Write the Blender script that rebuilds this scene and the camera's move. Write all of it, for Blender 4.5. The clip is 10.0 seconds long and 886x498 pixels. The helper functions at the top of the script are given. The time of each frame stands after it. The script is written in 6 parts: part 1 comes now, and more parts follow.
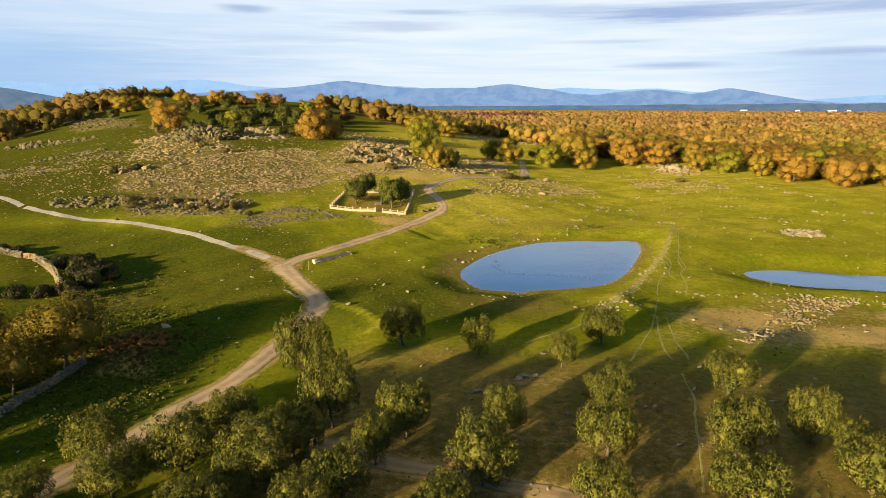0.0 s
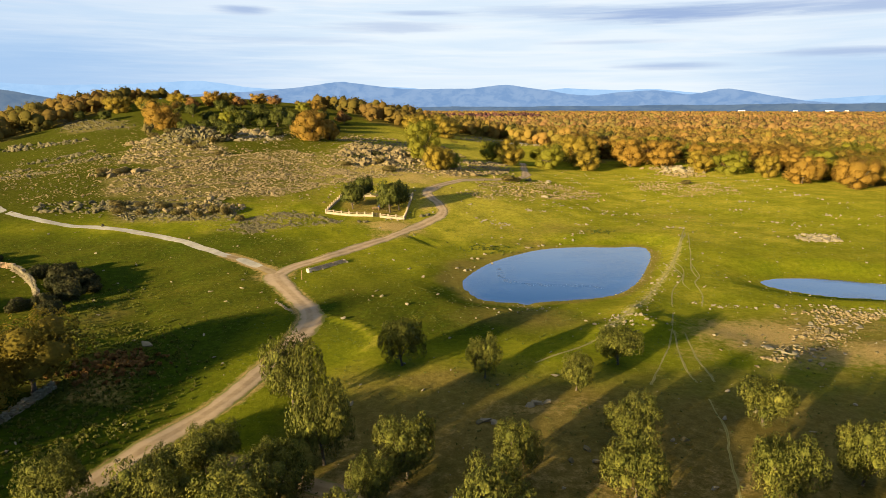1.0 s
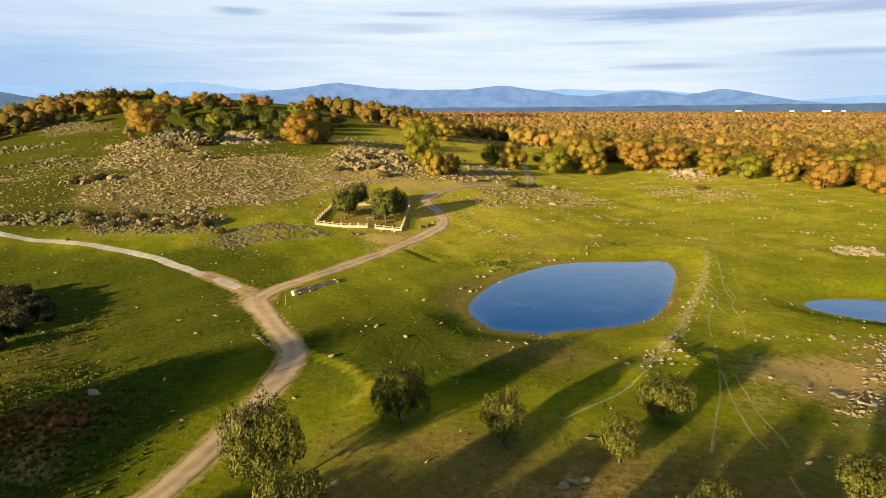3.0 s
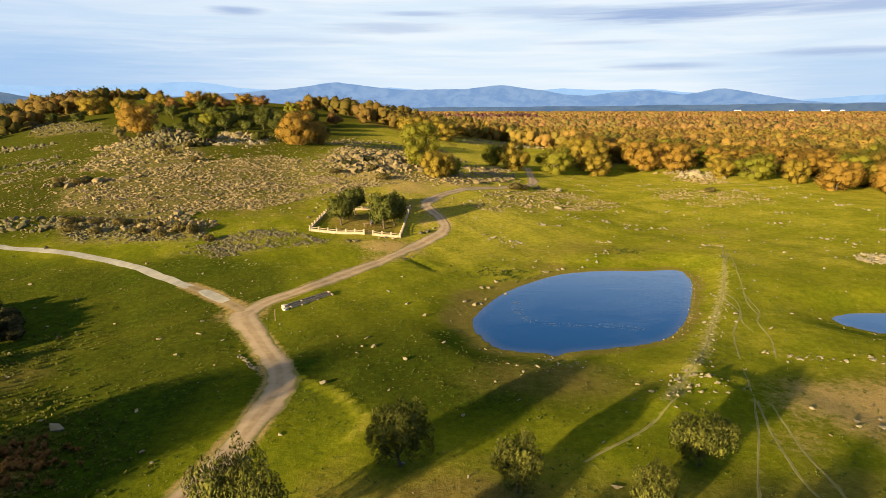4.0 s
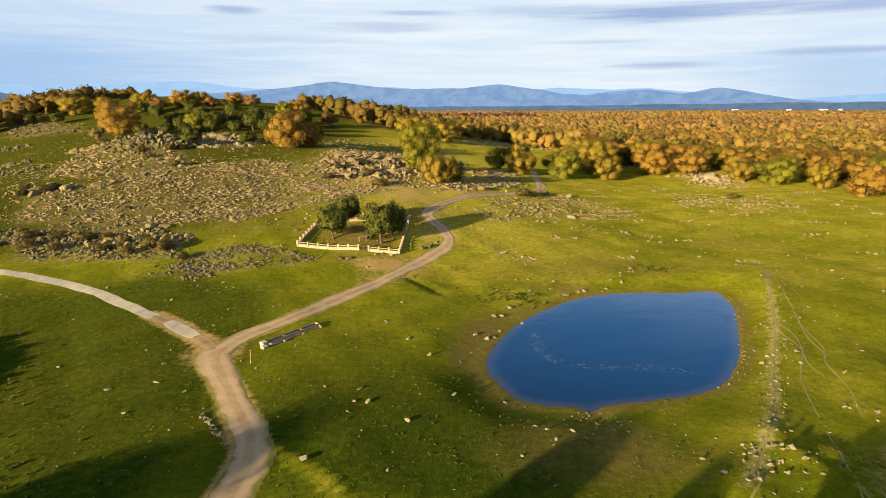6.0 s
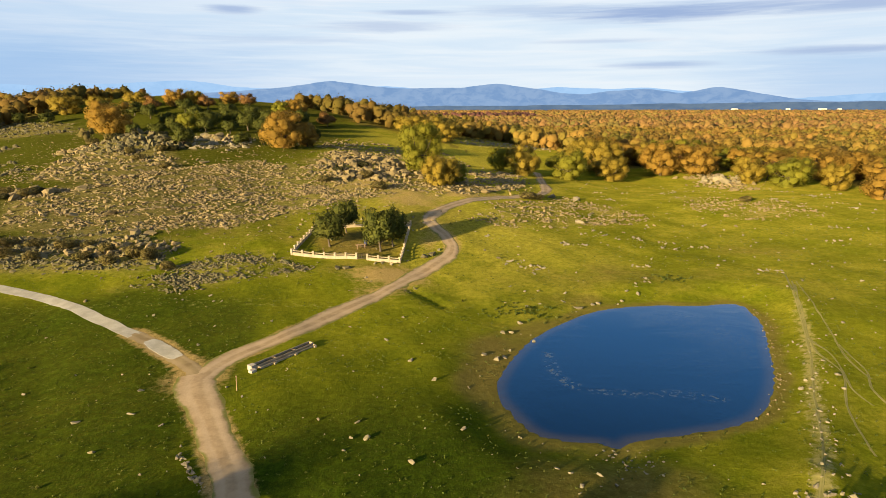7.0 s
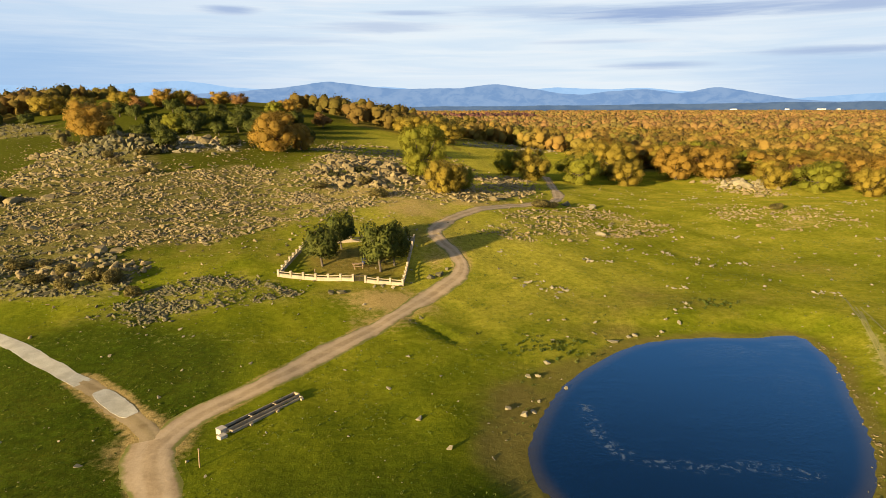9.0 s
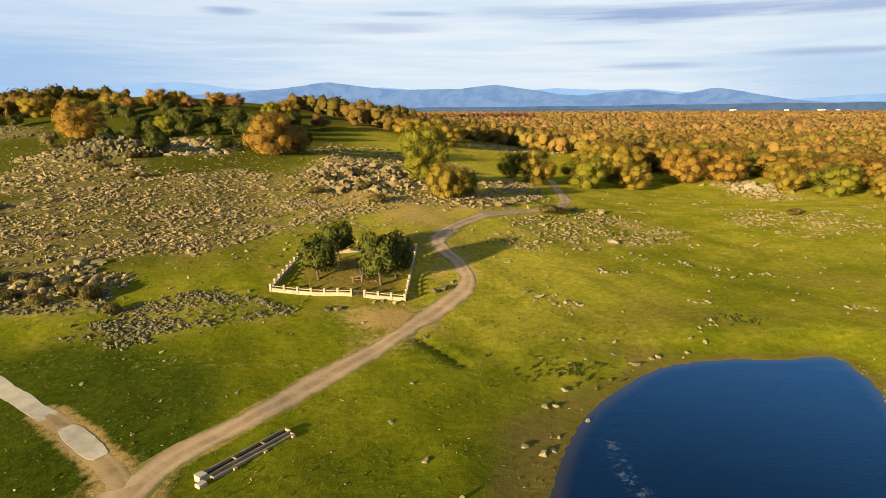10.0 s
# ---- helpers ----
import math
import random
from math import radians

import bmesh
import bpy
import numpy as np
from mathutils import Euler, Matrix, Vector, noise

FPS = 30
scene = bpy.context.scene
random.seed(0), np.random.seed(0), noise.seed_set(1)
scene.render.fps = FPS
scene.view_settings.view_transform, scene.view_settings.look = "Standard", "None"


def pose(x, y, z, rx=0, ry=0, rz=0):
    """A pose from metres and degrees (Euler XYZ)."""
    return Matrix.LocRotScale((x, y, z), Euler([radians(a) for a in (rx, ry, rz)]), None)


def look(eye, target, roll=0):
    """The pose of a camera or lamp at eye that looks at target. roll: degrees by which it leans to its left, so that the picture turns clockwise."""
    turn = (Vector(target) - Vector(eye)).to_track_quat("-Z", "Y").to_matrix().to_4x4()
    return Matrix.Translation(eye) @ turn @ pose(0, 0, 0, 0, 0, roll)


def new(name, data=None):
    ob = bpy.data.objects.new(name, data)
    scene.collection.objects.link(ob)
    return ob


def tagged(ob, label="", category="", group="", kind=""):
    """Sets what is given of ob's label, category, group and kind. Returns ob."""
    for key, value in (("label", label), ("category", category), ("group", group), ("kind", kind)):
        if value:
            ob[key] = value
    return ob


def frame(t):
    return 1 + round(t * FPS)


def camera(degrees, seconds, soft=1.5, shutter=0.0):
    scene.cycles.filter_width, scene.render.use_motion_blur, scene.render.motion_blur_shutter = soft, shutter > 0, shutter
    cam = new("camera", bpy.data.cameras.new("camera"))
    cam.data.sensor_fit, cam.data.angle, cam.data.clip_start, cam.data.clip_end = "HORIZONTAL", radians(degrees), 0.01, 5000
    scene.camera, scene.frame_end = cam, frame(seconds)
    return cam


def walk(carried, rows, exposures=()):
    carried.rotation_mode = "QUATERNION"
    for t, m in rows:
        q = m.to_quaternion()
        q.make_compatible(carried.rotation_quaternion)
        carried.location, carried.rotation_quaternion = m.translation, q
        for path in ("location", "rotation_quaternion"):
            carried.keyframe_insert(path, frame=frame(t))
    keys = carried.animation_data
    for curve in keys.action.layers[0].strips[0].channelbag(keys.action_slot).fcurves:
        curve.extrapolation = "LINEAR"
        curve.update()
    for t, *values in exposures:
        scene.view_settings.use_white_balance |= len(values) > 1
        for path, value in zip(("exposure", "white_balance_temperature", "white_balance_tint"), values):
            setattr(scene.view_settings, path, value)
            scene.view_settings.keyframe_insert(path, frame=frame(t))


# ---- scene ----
# camera and its flight
cam = camera(70.3, 10.0, 0.6)
METRES, EYE, TILT, LEAN, TURN = 70.0, 31.2, 2.4, 0.9, 0.0
ROWS = [
    (0.0, 0.0, 0.0, 0.0, 0.28, -15.07, -1.05),
    (0.5, -0.0039, 0.0438, -0.0025, 0.17, -15.03, -1.0),
    (1.0, -0.0075, 0.088, -0.005, 0.07, -14.99, -0.95),
    (1.5, -0.0107, 0.1327, -0.0077, -0.03, -14.94, -0.92),
    (2.0, -0.0137, 0.1784, -0.0096, -0.12, -14.93, -0.9),
    (2.5, -0.0177, 0.2266, -0.0113, -0.2, -14.9, -0.88),
    (4.0, -0.0282, 0.3795, -0.0164, -0.39, -14.94, -0.85),
    (4.5, -0.0321, 0.4321, -0.0184, -0.46, -14.95, -0.85),
    (5.0, -0.0362, 0.4845, -0.0201, -0.53, -14.97, -0.85),
    (5.5, -0.0406, 0.5366, -0.0215, -0.6, -14.98, -0.84),
    (7.0, -0.056, 0.6906, -0.0276, -0.79, -15.04, -0.83),
    (7.5, -0.0609, 0.7429, -0.0301, -0.84, -15.05, -0.82),
    (8.0, -0.0667, 0.7943, -0.0329, -0.89, -15.05, -0.83),
    (8.5, -0.0719, 0.8447, -0.0354, -0.94, -15.04, -0.81),
    (9.0, -0.077, 0.8945, -0.0383, -0.98, -14.99, -0.78),
    (9.5, -0.082, 0.9446, -0.0399, -1.02, -14.96, -0.77),
    (10.0, -0.0873, 0.9951, -0.0416, -1.06, -14.92, -0.76),
]
walk(cam, [(t, pose(0, 0, EYE, TILT, LEAN, TURN) @ pose(METRES * x, METRES * y, METRES * z, 90 + pitch, roll, yaw)) for t, x, y, z, yaw, pitch, roll in ROWS],
     exposures=[(0.0, 1.75), (5.0, 1.72), (10.0, 1.66)])

# ---- light: low evening sun from behind, thin cloud over a pale blue sky ----
SUN_AZ = math.atan2(-0.665, -0.747)      # compass angle of the sun from +y towards +x
SUN_EL = radians(10.8)
sun_dir = Vector((math.sin(SUN_AZ) * math.cos(SUN_EL), math.cos(SUN_AZ) * math.cos(SUN_EL), math.sin(SUN_EL)))
lamp = bpy.data.lights.new("sun", "SUN")
lamp.energy, lamp.angle, lamp.color = 5.0, radians(1.5), (1.0, 0.765, 0.43)
sun = new("sun", lamp)
sun.matrix_world = look(sun_dir * 300, (0, 0, 0))


class Nodes:
    """Short words for writing node trees."""

    def __init__(self, tree):
        self.t = tree
        tree.nodes.clear()

    def put(self, target, value):
        if isinstance(value, bpy.types.NodeSocket):
            self.t.links.new(value, target)
        elif value is not None:
            if isinstance(value, (tuple, list)) and len(value) == 3 and target.type == "RGBA":
                value = (*value, 1)
            target.default_value = value

    def add(self, kind, out=0, props=None, **sockets):
        n = self.t.nodes.new(kind)
        for key, value in (props or {}).items():
            if key == "operation":
                n.operation = value
            elif key == "interpolation_type":
                n.interpolation_type = value
            elif key == "attribute_name":
                n.attribute_name = value
        for key, value in sockets.items():
            self.put(n.inputs[int(key[1:])] if key[0] == "i" and key[1:].isdigit() else n.inputs[key], value)
        return n.outputs[out]

    def noise(self, vec, scale, detail=4.0, rough=0.55, distortion=0.0):
        return self.add("ShaderNodeTexNoise", 0, None, Vector=vec, Scale=scale, Detail=detail, Roughness=rough, Distortion=distortion)

    def math(self, op, a, b=0.0):
        return self.add("ShaderNodeMath", 0, {"operation": op}, i0=a, i1=b)

    def vmath(self, op, a, b):
        return self.add("ShaderNodeVectorMath", 0, {"operation": op}, i0=a, i1=b)

    def step(self, v, lo, hi, a=0.0, b=1.0):
        return self.add("ShaderNodeMapRange", 0, {"interpolation_type": "SMOOTHSTEP"}, i0=v, i1=lo, i2=hi, i3=a, i4=b)

    def mix(self, f, a, b, mode="MIX"):
        n = self.t.nodes.new("ShaderNodeMix")
        n.data_type, n.blend_type = "RGBA", mode
        self.put(n.inputs[0], f), self.put(n.inputs[6], a), self.put(n.inputs[7], b)
        return n.outputs[2]

    def bump(self, h, strength, distance):
        return self.add("ShaderNodeBump", 0, None, Strength=strength, Distance=distance, Height=h)

    def attr(self, name):
        return self.add("ShaderNodeAttribute", 2, {"attribute_name": name})

    def where(self):
        return self.add("ShaderNodeNewGeometry", 0)

    def local(self):
        return self.add("ShaderNodeTexCoord", 3)

    def chance(self):
        return self.add("ShaderNodeObjectInfo", 5)

    def island(self):
        return self.add("ShaderNodeNewGeometry", 8)

    def scaled(self, vec, v):
        return self.vmath("MULTIPLY", vec, v)


def material(name):
    m = bpy.data.materials.new(name)
    m.use_nodes = True
    return m, Nodes(m.node_tree)


def finish(n, colour, rough=0.9, normal=None, specular=0.25, metal=0.0, translucent=None, ior=1.45, sheen=None, fuzz=(1, 1, 1)):
    p = n.t.nodes.new("ShaderNodeBsdfPrincipled")
    n.put(p.inputs["Base Color"], colour), n.put(p.inputs["Roughness"], rough), n.put(p.inputs["Metallic"], metal)
    n.put(p.inputs["Specular IOR Level"], specular), n.put(p.inputs["IOR"], ior)
    if sheen is not None:
        n.put(p.inputs["Sheen Weight"], sheen)
        p.inputs["Sheen Roughness"].default_value = 0.45
        p.inputs["Sheen Tint"].default_value = (*fuzz, 1)
    if normal is not None:
        n.put(p.inputs["Normal"], normal)
    o = n.t.nodes.new("ShaderNodeOutputMaterial")
    if translucent:
        tr = n.add("ShaderNodeBsdfTranslucent", 0, None, Color=colour)
        both = n.add("ShaderNodeMixShader", 0, None, i0=translucent, i1=p.outputs[0], i2=tr)
        n.put(o.inputs[0], both)
    else:
        n.put(o.inputs[0], p.outputs[0])


# sky: clear air below streaked, thin cloud
world = bpy.data.worlds.new("sky")
world.use_nodes = True
scene.world = world
w = Nodes(world.node_tree)
air_node = w.t.nodes.new("ShaderNodeTexSky")
air_node.sky_type, air_node.sun_disc, air_node.sun_elevation, air_node.sun_rotation = "NISHITA", False, SUN_EL, SUN_AZ % (2 * math.pi)
air_node.altitude, air_node.air_density, air_node.dust_density, air_node.ozone_density = 500.0, 1.0, 0.6, 1.5
air = air_node.outputs[0]
way = w.add("ShaderNodeTexCoord", 0)
way_x, way_y, way_z = (w.add("ShaderNodeSeparateXYZ", k, None, i0=way) for k in range(3))
bearing = w.math("ARCTAN2", way_x, way_y)
chart = w.add("ShaderNodeCombineXYZ", 0, None, i0=bearing, i1=w.math("MULTIPLY", way_z, 7.0), i2=0.0)
streak = w.noise(w.scaled(chart, (1.0, 2.2, 1.0)), 3.2, 4.0, 0.55, 0.6)
wisp = w.noise(w.scaled(w.vmath("ADD", chart, (3.1, 0.7, 0.0)), (1.0, 4.5, 1.0)), 5.0, 5.0, 0.6, 0.5)
ragged = w.math("SUBTRACT", w.noise(w.scaled(chart, (1.0, 2.5, 1.0)), 9.0, 5.0, 0.65, 0.4), 0.5)
cloud = w.mix(w.step(streak, 0.34, 0.66), (6.8, 7.5, 8.1), (5.7, 6.8, 7.9))
cloud = w.mix(w.step(wisp, 0.50, 0.72, 0.0, 0.35), cloud, (7.4, 7.6, 7.9))
# clear blue showing low down to either side
west = w.math("MULTIPLY", w.step(w.math("ADD", bearing, w.math("MULTIPLY", ragged, 0.25)), -0.62, -0.02, 1.0, 0.0), w.step(w.math("ADD", way_z, w.math("MULTIPLY", ragged, 0.04)), 0.055, 0.125, 1.0, 0.42))
east = w.math("MULTIPLY", w.step(w.math("ADD", bearing, w.math("MULTIPLY", ragged, 0.20)), 0.34, 0.58), w.step(w.math("ADD", way_z, w.math("MULTIPLY", ragged, 0.03)), 0.055, 0.085, 1.0, 0.2))
cloud = w.mix(w.math("MAXIMUM", w.math("MULTIPLY", west, 0.95), w.math("MULTIPLY", east, 0.6)), cloud, (3.1, 4.7, 7.0))
# grey bars of cloud: bearing, rise, half length, half depth, weight
for at, rise, wide, deep, weight in ((0.335, 0.131, 0.17, 0.014, 0.95), (0.46, 0.134, 0.10, 0.010, 0.5), (0.575, 0.128, 0.11, 0.012, 0.75), (-0.292, 0.137, 0.045, 0.007, 0.75), (-0.03, 0.138, 0.08, 0.005, 0.6),
                                     (-0.075, 0.118, 0.12, 0.009, 0.5), (0.333, 0.060, 0.085, 0.006, 0.6), (0.56, 0.073, 0.11, 0.007, 0.65), (0.25, 0.095, 0.10, 0.004, 0.35), (-0.22, 0.098, 0.16, 0.006, 0.25), (0.15, 0.140, 0.14, 0.010, 0.4)):
    far = w.math("SQRT", w.math("ADD", w.math("POWER", w.math("DIVIDE", w.math("SUBTRACT", bearing, at), wide), 2.0), w.math("POWER", w.math("DIVIDE", w.math("SUBTRACT", way_z, rise), deep), 2.0)))
    bar = w.step(w.math("ADD", far, w.math("MULTIPLY", ragged, 1.1)), 0.15, 1.25, weight, 0.0)
    cloud = w.mix(bar, cloud, (2.75, 3.75, 5.9))
low = w.step(way_z, 0.155, 0.26, 1.0, 0.03)
pale = w.mix(w.step(way_z, 0.18, 0.34), (6.8, 9.8, 14.0), (0.8, 3.5, 8.8))
pale = w.mix(w.step(way_z, 0.32, 0.56), pale, (0.12, 0.80, 2.5))
pale = w.mix(w.step(way_z, 0.60, 0.85), pale, (5.8, 5.5, 5.2))
sky = w.mix(low, w.mix(0.85, air, pale), cloud)
bg = w.add("ShaderNodeBackground", 0, None, Color=sky, Strength=0.0372)
w.put(w.t.nodes.new("ShaderNodeOutputWorld").inputs[0], bg)

# ---- materials ----


def ground_material():
    m, n = material("pasture")
    p = n.where()
    big = n.noise(p, 0.022, 4.0, 0.55)
    mid = n.noise(p, 0.14, 5.0, 0.6)
    fine = n.noise(p, 1.1, 6.0, 0.7)
    tiny = n.noise(p, 6.0, 4.0, 0.65)
    blades = n.math("ADD", n.math("MULTIPLY", fine, 0.6), n.math("MULTIPLY", tiny, 0.4))
    green = n.mix(n.step(mid, 0.30, 0.72), (0.083, 0.105, 0.004), (0.147, 0.149, 0.006))
    green = n.mix(n.step(blades, 0.36, 0.66), n.mix(0.45, green, (0.024, 0.042, 0.002)), n.mix(0.22, green, (0.20, 0.205, 0.010)))
    # below zero, dry darkens the grass colour in place of shade
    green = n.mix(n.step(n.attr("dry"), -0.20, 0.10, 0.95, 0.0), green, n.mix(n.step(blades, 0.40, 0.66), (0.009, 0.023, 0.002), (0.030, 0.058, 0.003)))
    dry = n.mix(n.step(blades, 0.36, 0.64), (0.165, 0.150, 0.014), (0.36, 0.305, 0.038))
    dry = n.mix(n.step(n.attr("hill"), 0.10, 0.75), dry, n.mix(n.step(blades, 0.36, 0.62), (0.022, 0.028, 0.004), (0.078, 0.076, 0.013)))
    worn = n.math("ADD", n.math("ADD", n.math("ADD", n.attr("dry"), n.math("MULTIPLY", n.attr("hill"), 0.42)), n.math("MULTIPLY", big, 0.8)), n.math("MULTIPLY", n.math("SUBTRACT", mid, 0.5), 0.9))
    c = n.mix(n.math("MULTIPLY", n.step(worn, 0.45, 1.15), 0.88), green, dry)
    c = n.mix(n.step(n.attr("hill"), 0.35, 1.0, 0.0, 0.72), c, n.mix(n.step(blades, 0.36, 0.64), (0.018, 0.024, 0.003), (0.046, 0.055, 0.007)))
    rocky = n.step(n.math("ADD", n.attr("stony"), n.math("MULTIPLY", n.math("SUBTRACT", mid, 0.5), 1.3)), 0.25, 0.85)
    stony = n.mix(n.step(blades, 0.40, 0.60), (0.110, 0.086, 0.026), (0.265, 0.205, 0.078))
    c = n.mix(n.math("MULTIPLY", rocky, 0.48), c, stony)
    bare = n.step(n.math("ADD", n.attr("brown"), n.math("MULTIPLY", n.math("SUBTRACT", n.math("ADD", n.math("MULTIPLY", big, 0.5), n.math("MULTIPLY", mid, 0.5)), 0.5), 1.5)), 0.25, 0.85)
    c = n.mix(n.math("MULTIPLY", bare, 0.85), c, n.mix(n.step(blades, 0.34, 0.68), (0.085, 0.062, 0.016), (0.165, 0.122, 0.036)))
    wood = n.attr("wood")
    c = n.mix(wood, c, n.mix(fine, (0.10, 0.062, 0.020), (0.075, 0.085, 0.016)))
    earth = n.step(n.math("ADD", n.attr("earth"), n.math("MULTIPLY", n.math("SUBTRACT", n.math("ADD", n.math("MULTIPLY", fine, 0.6), n.math("MULTIPLY", mid, 0.4)), 0.5), 1.6)), 0.30, 0.75)
    soil = n.mix(n.step(tiny, 0.3, 0.7), (0.23, 0.150, 0.050), (0.38, 0.262, 0.106))
    c = n.mix(n.math("MULTIPLY", earth, 0.85), c, soil)
    trail = n.step(n.math("ADD", n.attr("trail"), n.math("MULTIPLY", n.math("SUBTRACT", fine, 0.5), 1.3)), 0.45, 0.80)
    c = n.mix(n.math("MULTIPLY", trail, 0.7), c, (0.31, 0.26, 0.10))
    mud = n.attr("mud")
    mudded = n.step(n.math("ADD", mud, n.math("MULTIPLY", n.math("SUBTRACT", mid, 0.5), 1.2)), 0.3, 0.9)
    c = n.mix(n.math("MULTIPLY", mudded, 0.8), c, n.mix(fine, (0.075, 0.055, 0.014), (0.15, 0.125, 0.030)))
    speck = n.step(n.noise(p, 2.6, 2.0, 0.5), 0.66, 0.74)
    c = n.mix(n.math("MULTIPLY", speck, 0.4), c, (0.20, 0.195, 0.045))
    h = n.math("ADD", n.math("MULTIPLY", fine, 0.7), n.math("ADD", n.math("MULTIPLY", tiny, 0.25), n.math("MULTIPLY", mid, 0.6)))
    finish(n, c, 1.0, n.bump(h, 0.8, 0.22), 0.0, sheen=n.step(n.attr("hill"), 0.0, 0.7, 0.085, 0.02), fuzz=(0.68, 0.56, 0.08))
    return m


def dirt_material(name, dark, light, pale):
    m, n = material(name)
    p = n.where()
    mid, fine, tiny = n.noise(p, 0.5, 4.0, 0.6), n.noise(p, 2.2, 5.0, 0.6), n.noise(p, 14.0, 3.0, 0.6)
    c = n.mix(n.step(mid, 0.3, 0.7), dark, light)
    rut = n.attr("rut")
    c = n.mix(n.math("MULTIPLY", n.step(n.math("ADD", rut, n.math("MULTIPLY", n.math("SUBTRACT", fine, 0.5), 0.8)), 0.1, 1.0), 0.45), c, pale)
    c = n.mix(n.math("MULTIPLY", n.step(tiny, 0.58, 0.72), 0.08), c, (0.14, 0.105, 0.06))
    edge = n.attr("edge")
    tuft = n.step(n.math("ADD", edge, n.math("MULTIPLY", n.math("SUBTRACT", n.noise(p, 0.6, 4.0, 0.6), 0.5), 1.2)), 0.40, 0.80)
    c = n.mix(n.math("MULTIPLY", tuft, 0.85), c, (0.115, 0.125, 0.014))
    finish(n, c, 0.95, n.bump(n.math("ADD", fine, n.math("MULTIPLY", tiny, 0.25)), 0.4, 0.07), 0.1)
    return m


def concrete_material(name, a, b, scale=1.0):
    m, n = material(name)
    p = n.where()
    mid, fine = n.noise(p, 0.6 * scale, 5.0, 0.6), n.noise(p, 6.0 * scale, 4.0, 0.6)
    c = n.mix(n.step(mid, 0.3, 0.7), a, b)
    c = n.mix(n.math("MULTIPLY", n.step(fine, 0.55, 0.75), 0.5), c, tuple(v * 0.55 for v in a))
    finish(n, c, 0.9, n.bump(fine, 0.5, 0.03), 0.2)
    return m


def rock_material(name, a, b, lichen):
    m, n = material(name)
    p = n.where()
    pick = n.island()
    fine, mid = n.noise(p, 5.0, 5.0, 0.65), n.noise(p, 1.1, 4.0, 0.6)
    c = n.mix(n.math("MULTIPLY", n.math("ADD", pick, mid), 0.5), a, b)
    c = n.mix(n.step(mid, 0.52, 0.7, 0.0, 0.7), c, lichen)
    c = n.mix(n.step(fine, 0.58, 0.75, 0.0, 0.6), c, (0.07, 0.065, 0.05))
    finish(n, c, 0.92, n.bump(fine, 0.7, 0.08), 0.2)
    return m


def leaf_material(name, a, b, tip, spread=0.35, translucent=0.25, depth=0.45):
    m, n = material(name)
    pick = n.island()
    whole = n.chance()
    c = n.mix(pick, a, b)
    c = n.mix(n.step(n.noise(n.where(), 0.5, 2.0, 0.5), 0.42, 0.72, 0.0, 0.55), c, tip)
    c = n.mix(n.math("MULTIPLY", whole, spread), c, b)
    # dark noise in the leaf colour stands in for shaded gaps between sprays
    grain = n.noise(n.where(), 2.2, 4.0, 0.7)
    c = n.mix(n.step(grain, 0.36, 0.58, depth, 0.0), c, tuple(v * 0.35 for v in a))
    finish(n, c, 0.7, n.bump(grain, 0.6, 0.3), 0.15, 0.0, translucent)
    return m


def wood_leaf_material(name, stops, translucent=0.5):
    """Leaves of the far woods: the hue drifts from tree to tree over the plain."""
    m, n = material(name)
    pick = n.island()
    p = n.where()
    hue = n.math("ADD", n.math("MULTIPLY", n.attr("hue"), 0.42), n.math("MULTIPLY", n.noise(p, 0.010, 3.0, 0.6), 0.62))
    ramp = n.t.nodes.new("ShaderNodeValToRGB")
    while len(ramp.color_ramp.elements) < len(stops):
        ramp.color_ramp.elements.new(0.5)
    for e, (at, col) in zip(ramp.color_ramp.elements, stops):
        e.position, e.color = at, (*col, 1)
    n.put(ramp.inputs[0], n.math("ADD", hue, n.math("MULTIPLY", n.math("SUBTRACT", pick, 0.5), 0.06)))
    grain = n.noise(p, 0.6, 5.0, 0.75)
    c = n.mix(n.step(grain, 0.34, 0.60, 0.10, 0.0), ramp.outputs[0], (0.085, 0.060, 0.012))
    finish(n, c, 0.8, n.bump(grain, 0.4, 0.6), 0.05, 0.0, translucent)
    return m


def bark_material():
    m, n = material("bark")
    p = n.where()
    f = n.noise(n.scaled(p, (1, 1, 0.3)), 9.0, 5.0, 0.6)
    finish(n, n.mix(f, (0.045, 0.034, 0.022), (0.14, 0.115, 0.085)), 0.95, n.bump(f, 0.8, 0.04), 0.1)
    return m


def water_material(name, deep, film, ior=1.75):
    m, n = material(name)
    p = n.where()
    rip = n.noise(n.scaled(p, (1.0, 1.25, 1.0)), 1.9, 4.0, 0.6, 0.8)
    breeze = n.step(n.noise(n.scaled(p, (1.0, 1.6, 1.0)), 0.075, 3.0, 0.55, 0.5), 0.40, 0.62, 0.08, 1.0)
    scum = n.math("MULTIPLY", n.step(n.noise(p, 1.5, 6.0, 0.72, 0.6), 0.50, 0.64), n.step(n.attr("scum"), 0.10, 0.9))
    c = n.mix(scum, deep, film)
    mud = n.attr("shallow")
    c = n.mix(n.math("MULTIPLY", mud, 0.8), c, (0.045, 0.036, 0.018))
    finish(n, c, n.math("ADD", n.math("MULTIPLY", scum, 0.5), 0.04), n.bump(n.math("MULTIPLY", rip, breeze), 0.30, 0.05), 0.5, ior=ior)
    return m


